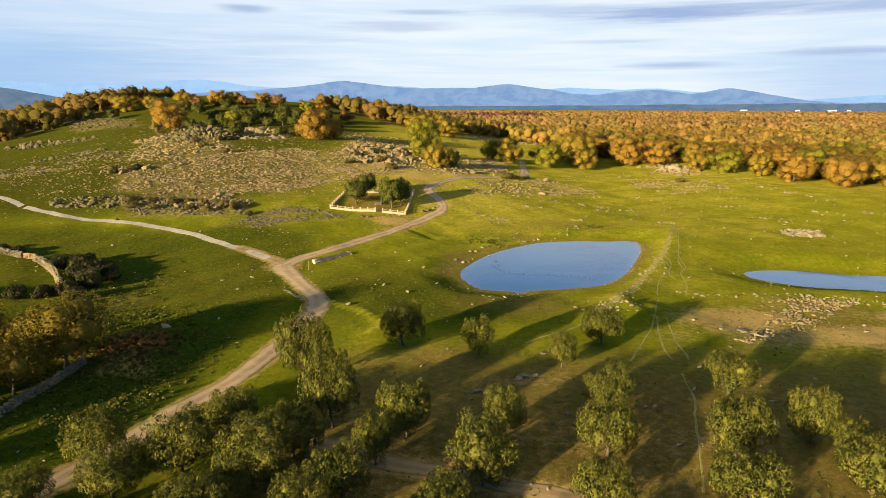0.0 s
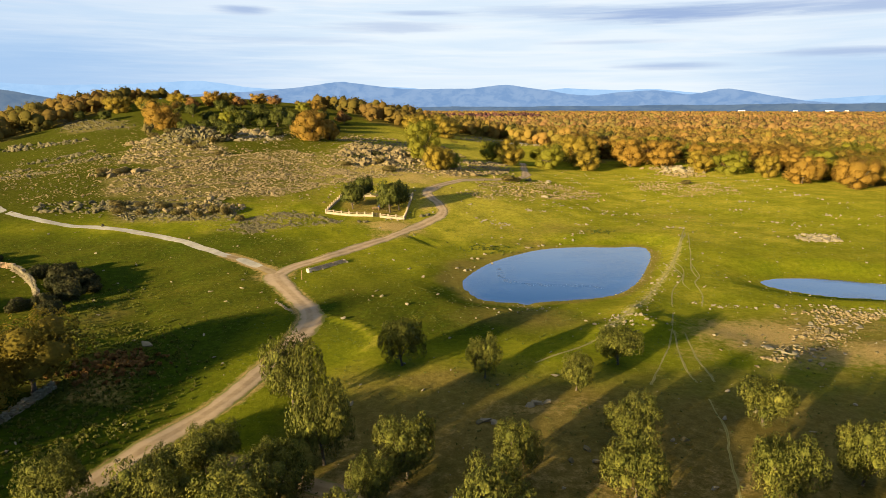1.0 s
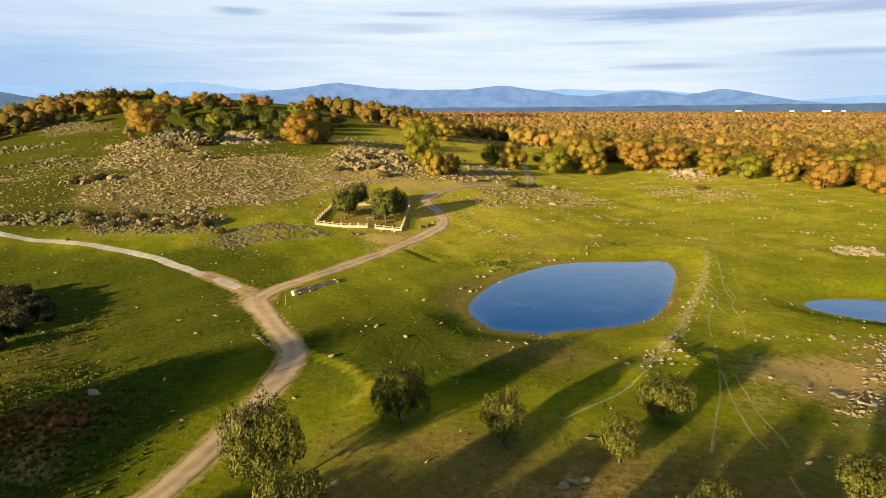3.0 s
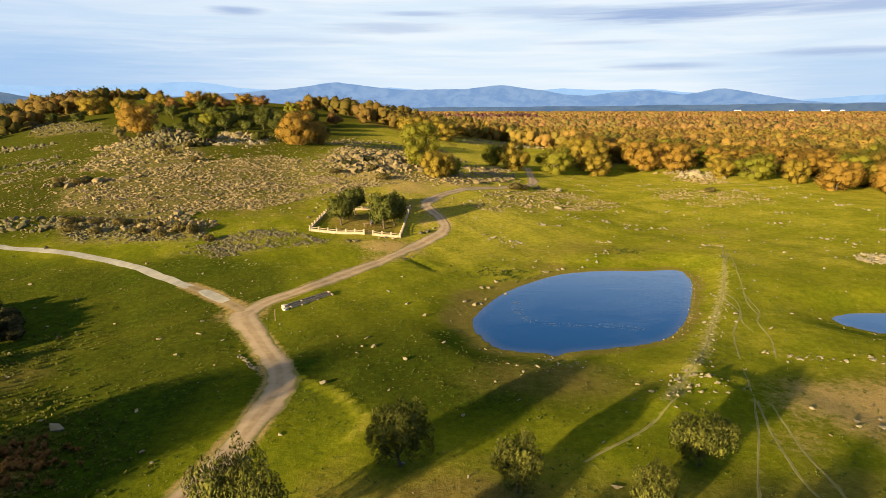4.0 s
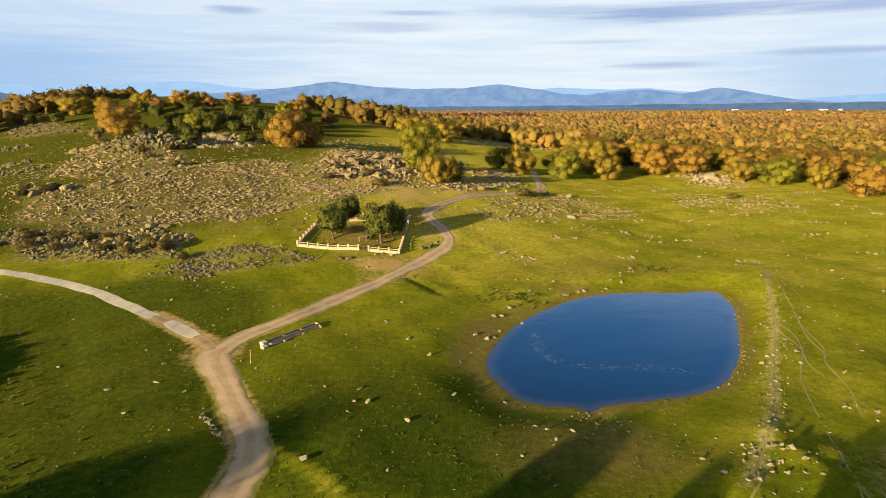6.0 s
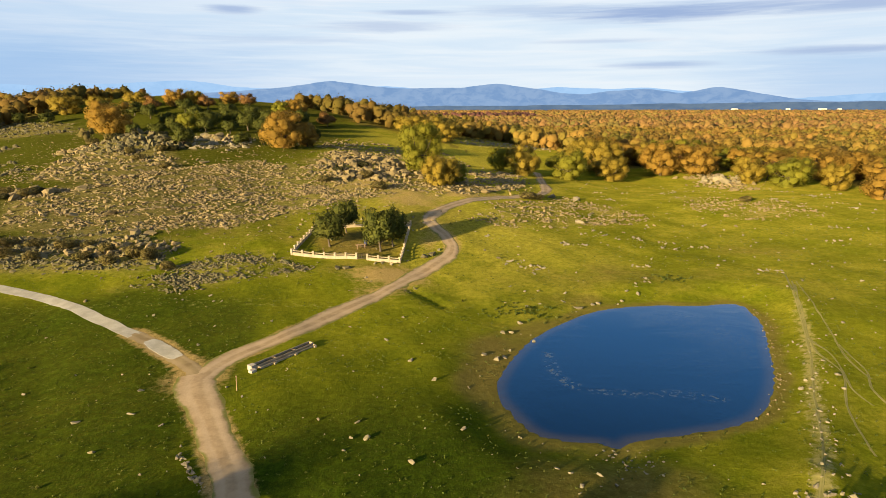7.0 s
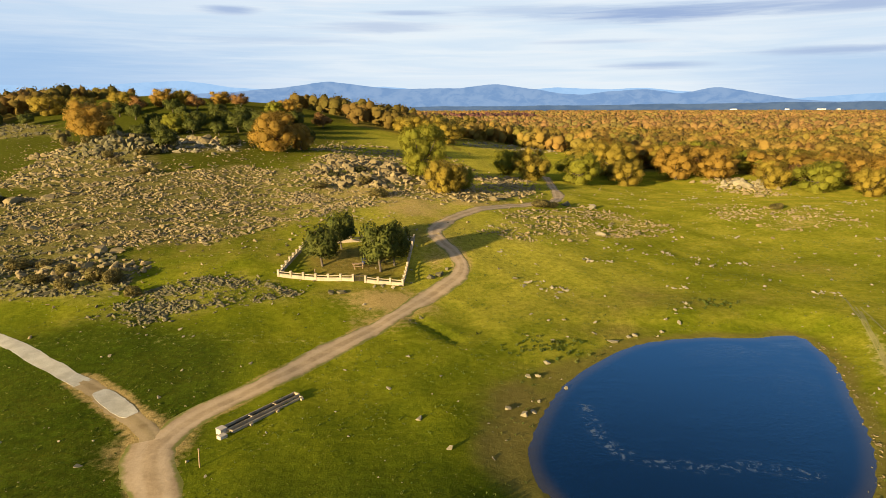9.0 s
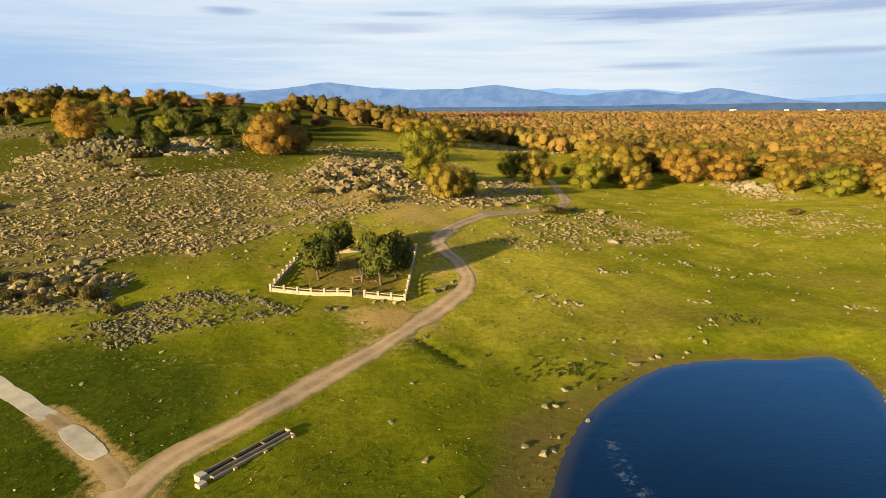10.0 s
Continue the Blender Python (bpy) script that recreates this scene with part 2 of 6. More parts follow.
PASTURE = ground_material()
DIRT = dirt_material("dirt_track", (0.235, 0.166, 0.088), (0.345, 0.252, 0.140), (0.44, 0.335, 0.205))
DIRT_LOW = dirt_material("worn_dirt", (0.175, 0.125, 0.058), (0.25, 0.185, 0.09), (0.32, 0.24, 0.13))
CONCRETE = concrete_material("pale_concrete", (0.265, 0.245, 0.185), (0.37, 0.345, 0.27))
STONEWORK = concrete_material("cast_stone", (0.30, 0.235, 0.150), (0.39, 0.32, 0.215), 2.0)
TROUGH_STONE = concrete_material("trough_concrete", (0.25, 0.186, 0.105), (0.36, 0.286, 0.175), 2.0)
PALE_BLOCK = concrete_material("limewashed_block", (0.34, 0.285, 0.205), (0.44, 0.38, 0.29), 2.0)
ROCK = rock_material("granite", (0.092, 0.070, 0.030), (0.270, 0.206, 0.100), (0.125, 0.114, 0.036))
ROCK_GREY = rock_material("grey_granite", (0.056, 0.050, 0.023), (0.158, 0.134, 0.066), (0.112, 0.112, 0.032))
ROCK_PALE = rock_material("pale_granite", (0.13, 0.108, 0.062), (0.265, 0.228, 0.142), (0.17, 0.150, 0.06))
BARK = bark_material()
# the brightest tone puts sunlit shoot tips into the leaf colour
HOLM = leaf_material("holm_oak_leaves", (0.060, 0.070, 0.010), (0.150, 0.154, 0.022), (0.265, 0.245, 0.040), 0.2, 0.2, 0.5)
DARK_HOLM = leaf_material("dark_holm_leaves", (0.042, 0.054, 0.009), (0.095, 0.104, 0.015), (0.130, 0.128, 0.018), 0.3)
ORANGE = leaf_material("russet_oak_leaves", (0.270, 0.168, 0.028), (0.355, 0.216, 0.034), (0.310, 0.206, 0.036), 0.35, 0.5, 0.12)
YELLOW = leaf_material("yellow_oak_leaves", (0.255, 0.192, 0.024), (0.335, 0.242, 0.032), (0.275, 0.216, 0.028), 0.35, 0.5, 0.12)
GREENISH = leaf_material("turning_oak_leaves", (0.175, 0.186, 0.018), (0.265, 0.240, 0.024), (0.205, 0.208, 0.020), 0.35, 0.5, 0.12)
BROWN = leaf_material("brown_oak_leaves", (0.15, 0.075, 0.020), (0.22, 0.115, 0.030), (0.17, 0.10, 0.03), 0.35)
OLIVE_BROWN = leaf_material("olive_brown_leaves", (0.120, 0.098, 0.012), (0.215, 0.165, 0.020), (0.26, 0.195, 0.024), 0.2, 0.5)
BUSH = leaf_material("bramble_leaves", (0.028, 0.034, 0.010), (0.060, 0.058, 0.018), (0.085, 0.070, 0.026), 0.3)
BROOM = leaf_material("dry_broom_leaves", (0.14, 0.112, 0.034), (0.22, 0.172, 0.056), (0.13, 0.125, 0.028), 0.3, 0.4)
TUSSOCK = leaf_material("tussock_grass", (0.060, 0.072, 0.008), (0.115, 0.125, 0.014), (0.19, 0.165, 0.032), 0.0)
WEED = leaf_material("pasture_weeds", (0.050, 0.082, 0.010), (0.10, 0.115, 0.016), (0.14, 0.125, 0.028), 0.0)
WOODS = wood_leaf_material("autumn_woods", [(0.26, (0.205, 0.182, 0.036)), (0.42, (0.305, 0.222, 0.042)), (0.58, (0.345, 0.225, 0.050)), (0.80, (0.345, 0.196, 0.054))])
# same oak leaves, with distance haze muted into the colour
WOODS_HAZED = wood_leaf_material("far_autumn_woods", [(0.26, (0.225, 0.184, 0.052)), (0.42, (0.300, 0.206, 0.058)), (0.58, (0.335, 0.206, 0.066)), (0.80, (0.330, 0.178, 0.072))])
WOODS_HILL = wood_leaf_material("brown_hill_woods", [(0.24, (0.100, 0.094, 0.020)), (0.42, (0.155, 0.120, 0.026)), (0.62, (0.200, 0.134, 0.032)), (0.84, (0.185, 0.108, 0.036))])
TRAIL = dirt_material("bare_trail", (0.14, 0.135, 0.032), (0.21, 0.188, 0.058), (0.27, 0.235, 0.085))
WATER = water_material("pond_water", (0.0, 0.008, 0.026), (0.050, 0.072, 0.092))
TROUGH_WATER, murk = material("murky_trough_water")
finish(murk, murk.mix(murk.noise(murk.where(), 3.0, 4.0, 0.6), (0.014, 0.012, 0.007), (0.034, 0.030, 0.016)), 0.35, None, 0.15, ior=1.33)
PLANK = concrete_material("weathered_wood", (0.20, 0.13, 0.07), (0.30, 0.21, 0.12), 2.0)
IRON = concrete_material("rusty_iron", (0.055, 0.045, 0.035), (0.10, 0.075, 0.05), 4.0)
BLUE_CLOTH = concrete_material("blue_plastic", (0.035, 0.045, 0.12), (0.05, 0.065, 0.17), 4.0)

# ---- plan ----
HILLS = [
    (0, 60, 45, 1.04), (-60, 60, 45, -1.07), (60, 60, 45, -0.16), (0, 130, 40, -1.65), (-60, 120, 40, -0.04), (65, 130, 40, -0.33),
    (-20, 175, 30, 4.14), (-60, 190, 35, 1.99), (-110, 190, 40, 5.95), (40, 200, 40, -0.41), (100, 210, 45, 2.93), (-60, 245, 32, 5.61),
    (-105, 255, 32, 4.48), (0, 240, 35, 6.38), (50, 270, 45, -3.45), (130, 290, 60, 3.04), (-150, 320, 60, 7.14), (-60, 320, 55, 8.02),
    (20, 330, 60, 2.12), (-190, 420, 80, 23.55), (-80, 430, 80, 16.56), (60, 430, 80, 1.57),
]
PLAIN = 3.0
POND = [(2.8, 111.5), (5.3, 119.3), (9.2, 126.8), (14.6, 133.0), (21.0, 138.4), (29.4, 140.6), (36.4, 140.4), (42.6, 141.0), (43.2, 137.6), (41.6, 130.6),
        (37.3, 120.5), (35.2, 115.6), (31.8, 109.7), (28.3, 105.3), (24.9, 103.2), (22.3, 102.4), (17.0, 101.1), (14.0, 100.5), (12.4, 99.0), (11.4, 100.2),
        (8.0, 100.8), (5.6, 102.0), (3.9, 105.7)]
POND_B = [(55.8, 114.1), (59.6, 116.6), (66.4, 117.1), (71.1, 115.9), (75.2, 113.9), (81.6, 112.8), (89.0, 111.0), (92.0, 105.0), (86.0, 101.5), (78.8, 102.2), (69.3, 104.5),
          (63.3, 105.8), (57.6, 109.9)]
LEVEL, LEVEL_B = 1.5, 0.9
MAIN = [(-40.0, 22.0), (-34.5, 34.0), (-31.0, 42.2), (-28.6, 49.0), (-26.2, 56.0), (-22.6, 65.0), (-20.2, 75.0), (-19.1, 84.5), (-19.6, 91.5), (-24.4, 101.5), (-28.4, 109.0), (-30.0, 114.0)]
BRANCH = [(-29.6, 111.5), (-29.0, 115.0), (-27.6, 118.0), (-23.2, 124.0), (-17.4, 133.0), (-10.1, 144.3), (-3.4, 155.2), (-0.6, 162.0), (-1.4, 168.5), (-4.0, 174.3), (-5.0, 179.5), (-2.8, 187.0),
          (4.5, 199.6), (12.3, 208.7), (19.7, 215.6), (25.8, 223.5), (29.2, 234.1), (31.0, 252.0), (33.7, 278.0)]
SPUR = [(-28.8, 111.5), (-31.0, 115.0), (-34.0, 118.0), (-40.8, 123.8), (-42.5, 125.0)]
SLAB = [(-34.2, 118.2), (-36.6, 120.3), (-39.5, 122.7)]
CAUSEWAY = [(-42.0, 124.4), (-51.6, 130.8), (-61.4, 136.4), (-75.3, 140.6), (-91.5, 146.0), (-104.8, 154.3), (-116.0, 162.0), (-140.0, 172.0)]
LOW_TRACK = [(-22.0, 55.5), (-16.3, 52.5), (-11.0, 49.3), (-4.9, 46.2), (-0.3, 44.6), (4.8, 42.4), (9.6, 40.4), (20.0, 35.0)]
DAM = [(57.0, 154.0), (47.6, 132.0), (40.6, 117.6), (35.3, 108.0), (30.6, 99.0), (26.0, 91.5), (20.4, 83.5)]
TRAILS = [
    [(33.3, 94.4), (28.3, 81.5), (24.0, 72.6), (20.8, 66.1)], [(29.7, 84.1), (26.6, 72.6), (25.7, 66.7)], [(31.1, 84.1), (28.9, 74.7), (27.8, 67.1)],
    [(25.1, 62.3), (24.2, 56.8), (22.3, 51.1), (19.0, 41.1)], [(-16.7, 89.9), (-11.9, 85.6), (-8.6, 80.5), (-9.6, 77.6)],
    [(54.5, 146.9), (48.2, 132.6), (42.6, 120.4), (41.8, 113.6), (37.1, 105.4), (34.1, 96.8)], [(55.2, 146.8), (49.4, 130.3), (45.2, 118.5), (44.0, 112.0)],
    [(24.0, 87.0), (19.4, 81.5), (14.8, 76.7), (9.9, 72.9)], [(-70.0, 131.0), (-48.0, 134.5), (-30.0, 135.8), (-17.0, 135.0)], [(-70.0, 129.0), (-48.0, 132.8), (-30.0, 134.2), (-17.0, 134.0)]]


def smooth(points, gap=1.5, closed=False):
    """A rounded line through the points, in even steps."""
    p = np.array(points, float)
    n = len(p)
    out = []
    for i in range(n if closed else n - 1):
        a, b, c, d = (p[j % n] if closed else p[min(max(j, 0), n - 1)] for j in (i - 1, i, i + 1, i + 2))
        k = max(1, int(np.linalg.norm(c - b) / gap))
        for j in range(k):
            t = j / k
            out.append(0.5 * (2 * b + (c - a) * t + (2 * a - 5 * b + 4 * c - d) * t * t + (3 * b - a - 3 * c + d) * t ** 3))
    if not closed:
        out.append(p[-1])
    return np.array(out)


def line_distance(x, y, line, closed=False):
    best = np.full(np.shape(x), 1e9)
    ends = np.roll(line, -1, 0) if closed else line[1:]
    for a, b in zip(line, ends):
        d = b - a
        t = np.clip(((x - a[0]) * d[0] + (y - a[1]) * d[1]) / max(d @ d, 1e-9), 0, 1)
        best = np.minimum(best, (x - a[0] - t * d[0]) ** 2 + (y - a[1] - t * d[1]) ** 2)
    return np.sqrt(best)


def inside(x, y, loop):
    res = np.zeros(np.shape(x), bool)
    j = len(loop) - 1
    for i in range(len(loop)):
        (xi, yi), (xj, yj) = loop[i], loop[j]
        with np.errstate(divide="ignore", invalid="ignore"):
            res ^= ((yi > y) != (yj > y)) & (x < (xj - xi) * (y - yi) / (yj - yi + 1e-12) + xi)
        j = i
    return res


def ease(v, lo, hi):
    t = np.clip((np.asarray(v, float) - lo) / (hi - lo), 0, 1)
    return t * t * (3 - 2 * t)


POND_LINE, POND_B_LINE = smooth(POND, 1.2, True), smooth(POND_B, 1.2, True)
DAM_LINE = smooth(DAM, 2.0)
DITCH = np.array([(-8.2, 143.6), (-5.0, 140.0), (-2.3, 136.6)])
RIDGE = np.array([(-17.2, 90.2), (-14.4, 88.0), (-11.9, 85.6), (-8.6, 80.5), (-9.6, 77.6)])
BUMPS = [(27.4, 88.6, 1.7, 0.75), (28.6, 85.4, 1.7, 0.7), (26.8, 92.4, 1.5, 0.5), (30.6, 90.2, 1.4, 0.4), (25.6, 85.0, 1.5, 0.4)]
ROLL = [(0.31, 0.12, 0.09, 0.4), (-0.17, 0.36, 0.08, 1.7), (0.47, 0.33, 0.05, 2.2), (0.62, -0.41, 0.05, 0.9), (0.07, 0.055, 0.35, 2.9), (-0.05, 0.085, 0.30, 5.0), (0.9, 0.5, 0.03, 3.3)]


def shore(x, y):
    """Distances to the two shores, negative over the water."""
    out = []
    for line in (POND_LINE, POND_B_LINE):
        d = np.full(np.shape(x), 99.0)
        near = (np.abs(x - line[:, 0].mean()) < 60) & (np.abs(y - line[:, 1].mean()) < 60)
        if np.any(near):
            dn = line_distance(x[near], y[near], line, True)
            d[near] = np.where(inside(x[near], y[near], line), -dn, dn)
        out.append(d)
    return out


def land(x, y):
    """Height of the ground at (x, y)."""
    x, y = np.atleast_1d(np.asarray(x, float)), np.atleast_1d(np.asarray(y, float))
    z = np.full(x.shape, PLAIN)
    for cx, cy, s, h in HILLS:
        z += h * np.exp(-((x - cx) ** 2 + (y - cy) ** 2) / (2 * s * s))
    for a, b, h, p in ROLL:
        z += h * np.sin(a * x + b * y + p)
    z -= 0.5 * np.exp(-(line_distance(x, y, DITCH) / 0.7) ** 2)
    z += 0.85 * (1 - ease(y, 126, 152)) * np.exp(-(line_distance(x, y, DAM_LINE) / 2.8) ** 2)
    z += 0.28 * np.exp(-(line_distance(x, y, RIDGE) / 0.8) ** 2)
    for cx, cy, s, h in BUMPS:
        z += h * np.exp(-((x - cx) ** 2 + (y - cy) ** 2) / (s * s))
    z += 4.2 * np.exp(-(((x + 94) / 12) ** 2 + ((y - 245) / 7) ** 2))
    z += 0.10 * np.sin(1.9 * (y + 0.45 * x)) * np.exp(-(((x - 1.5) / 5) ** 2 + ((y - 113) / 7) ** 2))
    for d, level in zip(shore(x, y), (LEVEL, LEVEL_B)):
        bank = level + np.where(d > 0, 0.03 + 0.05 * d, 0.28 * d) 
        bank = np.maximum(bank, level - 1.6)
        z += (bank - z) * (1 - ease(d, 1.0, 9.0))
    return z


def height(x, y):
    return float(land([x], [y])[0])


# ---- making meshes ----


def raw_mesh(name, verts, faces):
    """A mesh from arrays of corners and of faces that all have the same number of corners."""
    verts, faces = np.asarray(verts, np.float32), np.asarray(faces, np.int32)
    me = bpy.data.meshes.new(name)
    me.vertices.add(len(verts))
    me.vertices.foreach_set("co", verts.ravel())
    k = faces.shape[1]
    me.loops.add(faces.size)
    me.loops.foreach_set("vertex_index", faces.ravel())
    me.polygons.add(len(faces))
    me.polygons.foreach_set("loop_start", np.arange(0, faces.size, k, dtype=np.int32))
    me.update(calc_edges=True)
    me.validate()
    return me


def with_value(me, name, values):
    me.attributes.new(name, "FLOAT", "POINT").data.foreach_set("value", np.asarray(values, np.float32))


def rounded(me, on=True):
    me.polygons.foreach_set("use_smooth", np.full(len(me.polygons), on))
    return me


def leafy(name, V, F, N):
    """A mesh of leaf sprays that take the light as the rounded bough does."""
    me = raw_mesh(name, V, F)
    me.attributes.new("custom_normal", "FLOAT_VECTOR", "POINT").data.foreach_set("vector", np.asarray(N, np.float32).ravel())
    me.update()
    return me


def part(name, bm, mat, parent=None, label=""):
    """Links a bmesh or a mesh as one object under its thing."""
    if isinstance(bm, bmesh.types.BMesh):
        me = bpy.data.meshes.new(name)
        bm.to_mesh(me)
        bm.free()
    else:
        me = bm
    if mat and not me.materials:
        me.materials.append(mat)
    ob = new(name, me)
    ob.parent = parent
    if label:
        tagged(ob, label)
    return ob


def thing(name, label, category, at=(0, 0, 0), turn=0, group=""):
    ob = new(name)
    ob.matrix_basis = pose(*at, 0, 0, turn)
    return tagged(ob, label, category, group)


def box(bm, size, at, bevel=0.0, turn=0.0):
    made = bmesh.ops.create_cube(bm, size=1.0, matrix=Matrix.Translation(at) @ Matrix.Rotation(turn, 4, "Z") @ Matrix.Diagonal((*size, 1)))
    if bevel:
        edges = list({e for v in made["verts"] for e in v.link_edges})
        bmesh.ops.bevel(bm, geom=edges, offset=bevel, segments=1, affect="EDGES")


def boxed(*boxes, bevel=0.02):
    bm = bmesh.new()
    for b in boxes:
        box(bm, b[0], b[1], bevel, b[2] if len(b) > 2 else 0.0)
    return bm


def tube(path, radii, sides=7):
    path = np.array(path, float)
    V, F = [], []
    for i, (p, r) in enumerate(zip(path, radii)):
        d = path[min(i + 1, len(path) - 1)] - path[max(i - 1, 0)]
        d /= np.linalg.norm(d) + 1e-9
        u = np.cross(d, (0.3, 1, 0.1))
        u /= np.linalg.norm(u)
        v = np.cross(d, u)
        for k in range(sides):
            a = 2 * math.pi * k / sides
            V.append(p + r * (math.cos(a) * u + math.sin(a) * v))
    for i in range(len(path) - 1):
        for k in range(sides):
            a, b = i * sides + k, i * sides + (k + 1) % sides
            F.append((a, b, b + sides, a + sides))
    return np.array(V), np.array(F)


def join(pieces):
    V, F, n = [], [], 0
    for v, f in pieces:
        V.append(v), F.append(np.asarray(f) + n)
        n += len(v)
    return np.concatenate(V), np.concatenate(F)

# ---- the ground, one sheet to the horizon ----
STONY = {
    "mound": [(-102.7, 205.1), (-112.6, 232.4), (-110.4, 257.7), (-96.1, 254.3), (-79.3, 232.4), (-71.7, 214.6), (-72.8, 203.3), (-85.0, 197.6)],
    "slope": [(-99.1, 190.7), (-87.6, 195.1), (-73.1, 214.5), (-54.3, 226.7), (-36.1, 221.4), (-27.0, 191.7), (-35.1, 176.4), (-41.5, 167.0), (-54.5, 164.7), (-67.8, 162.0), (-86.8, 167.7)],
    "ledge": [(-84.0, 159.4), (-69.7, 165.7), (-57.7, 162.2), (-49.2, 153.8), (-48.1, 145.2), (-60.2, 145.4), (-72.0, 145.0)],
    "pile": [(-50.0, 137.8), (-46.0, 147.0), (-39.0, 152.5), (-33.0, 154.0), (-27.5, 151.8), (-24.0, 148.0), (-30.0, 144.0), (-36.4, 141.4), (-42.3, 137.0)],
    "shoulder": [(-40.2, 231.4), (-36.2, 251.8), (-20.0, 255.8), (0.9, 219.8), (-6.7, 205.3), (-20.7, 193.4), (-29.4, 183.6), (-36.7, 201.6)],
    "roadside": [(3.0, 180.9), (14.4, 204.1), (35.0, 222.2), (50.2, 199.7), (43.9, 192.9), (16.5, 178.7), (8.1, 177.7)],
    "right_band": [(66.4, 231.8), (79.2, 223.4), (94.6, 213.9), (89.1, 194.8), (71.5, 194.7), (62.9, 206.8)],
    "wood_foot": [(89.6, 285.0), (105.0, 290.0), (112.0, 270.0), (98.8, 244.7), (87.4, 241.2)],
    "crest": [(-95.5, 271.0), (-83.5, 270.3), (-63.2, 259.6), (-61.2, 246.1), (-75.0, 240.8)],
    "far_left": [(-202.6, 340.3), (-150.8, 311.8), (-140.3, 296.1), (-169.6, 294.2)],
    "clearing": [(4.7, 345.9), (20.0, 390.0), (60.0, 395.0), (51.4, 360.0)],
    "heap": [(77.9, 144.7), (82.8, 146.4), (87.3, 143.8), (85.7, 138.5), (77.1, 136.9)],
    "flat_right": [(37.0, 76.0), (44.0, 82.0), (51.0, 89.0), (51.2, 93.0), (57.6, 95.0), (62.0, 91.5), (55.0, 86.0), (49.5, 80.5), (44.0, 74.5), (39.6, 71.0), (35.0, 70.0)],
}
STONY = {k: np.array(v) for k, v in STONY.items()}
WOOD = np.array([(178, 120), (150, 170), (142, 218), (130, 240), (124, 268), (106, 310), (72, 306), (50, 312), (12, 318), (-12, 345), (-40, 350), (-70, 420), (-160, 560), (-700, 900), (-2500, 4800), (4800, 4800), (4800, 120)], float)
WOOD_LEFT = np.array([(-178, 345), (-205, 285), (-330, 230), (-2500, 900), (-2500, 4800), (-700, 900), (-190, 500)], float)
MAIN_L, BRANCH_L, SPUR_L, LOW_L = smooth(MAIN), smooth(BRANCH), smooth(SPUR), smooth(LOW_TRACK)
SLAB_L, CAUSEWAY_L = smooth(SLAB), smooth(CAUSEWAY)
TRAIL_L = [smooth(t, 2.0) for t in TRAILS]


def in_wood(x, y):
    clear = ((x - 32) / 30) ** 2 + ((y - 350) / 42) ** 2 < 1
    return (inside(x, y, WOOD) | inside(x, y, WOOD_LEFT)) & ~clear


def grow(a, b, step, ratio, limit):
    out = list(np.arange(a, b + 0.01, step))
    up, g = [b], step
    while up[-1] < limit[1]:
        g *= ratio
        up.append(up[-1] + g)
    down, g = [a], step
    while down[-1] > limit[0]:
        g *= ratio
        down.append(down[-1] - g)
    return np.array(sorted(set(down[1:])) + out + up[1:])


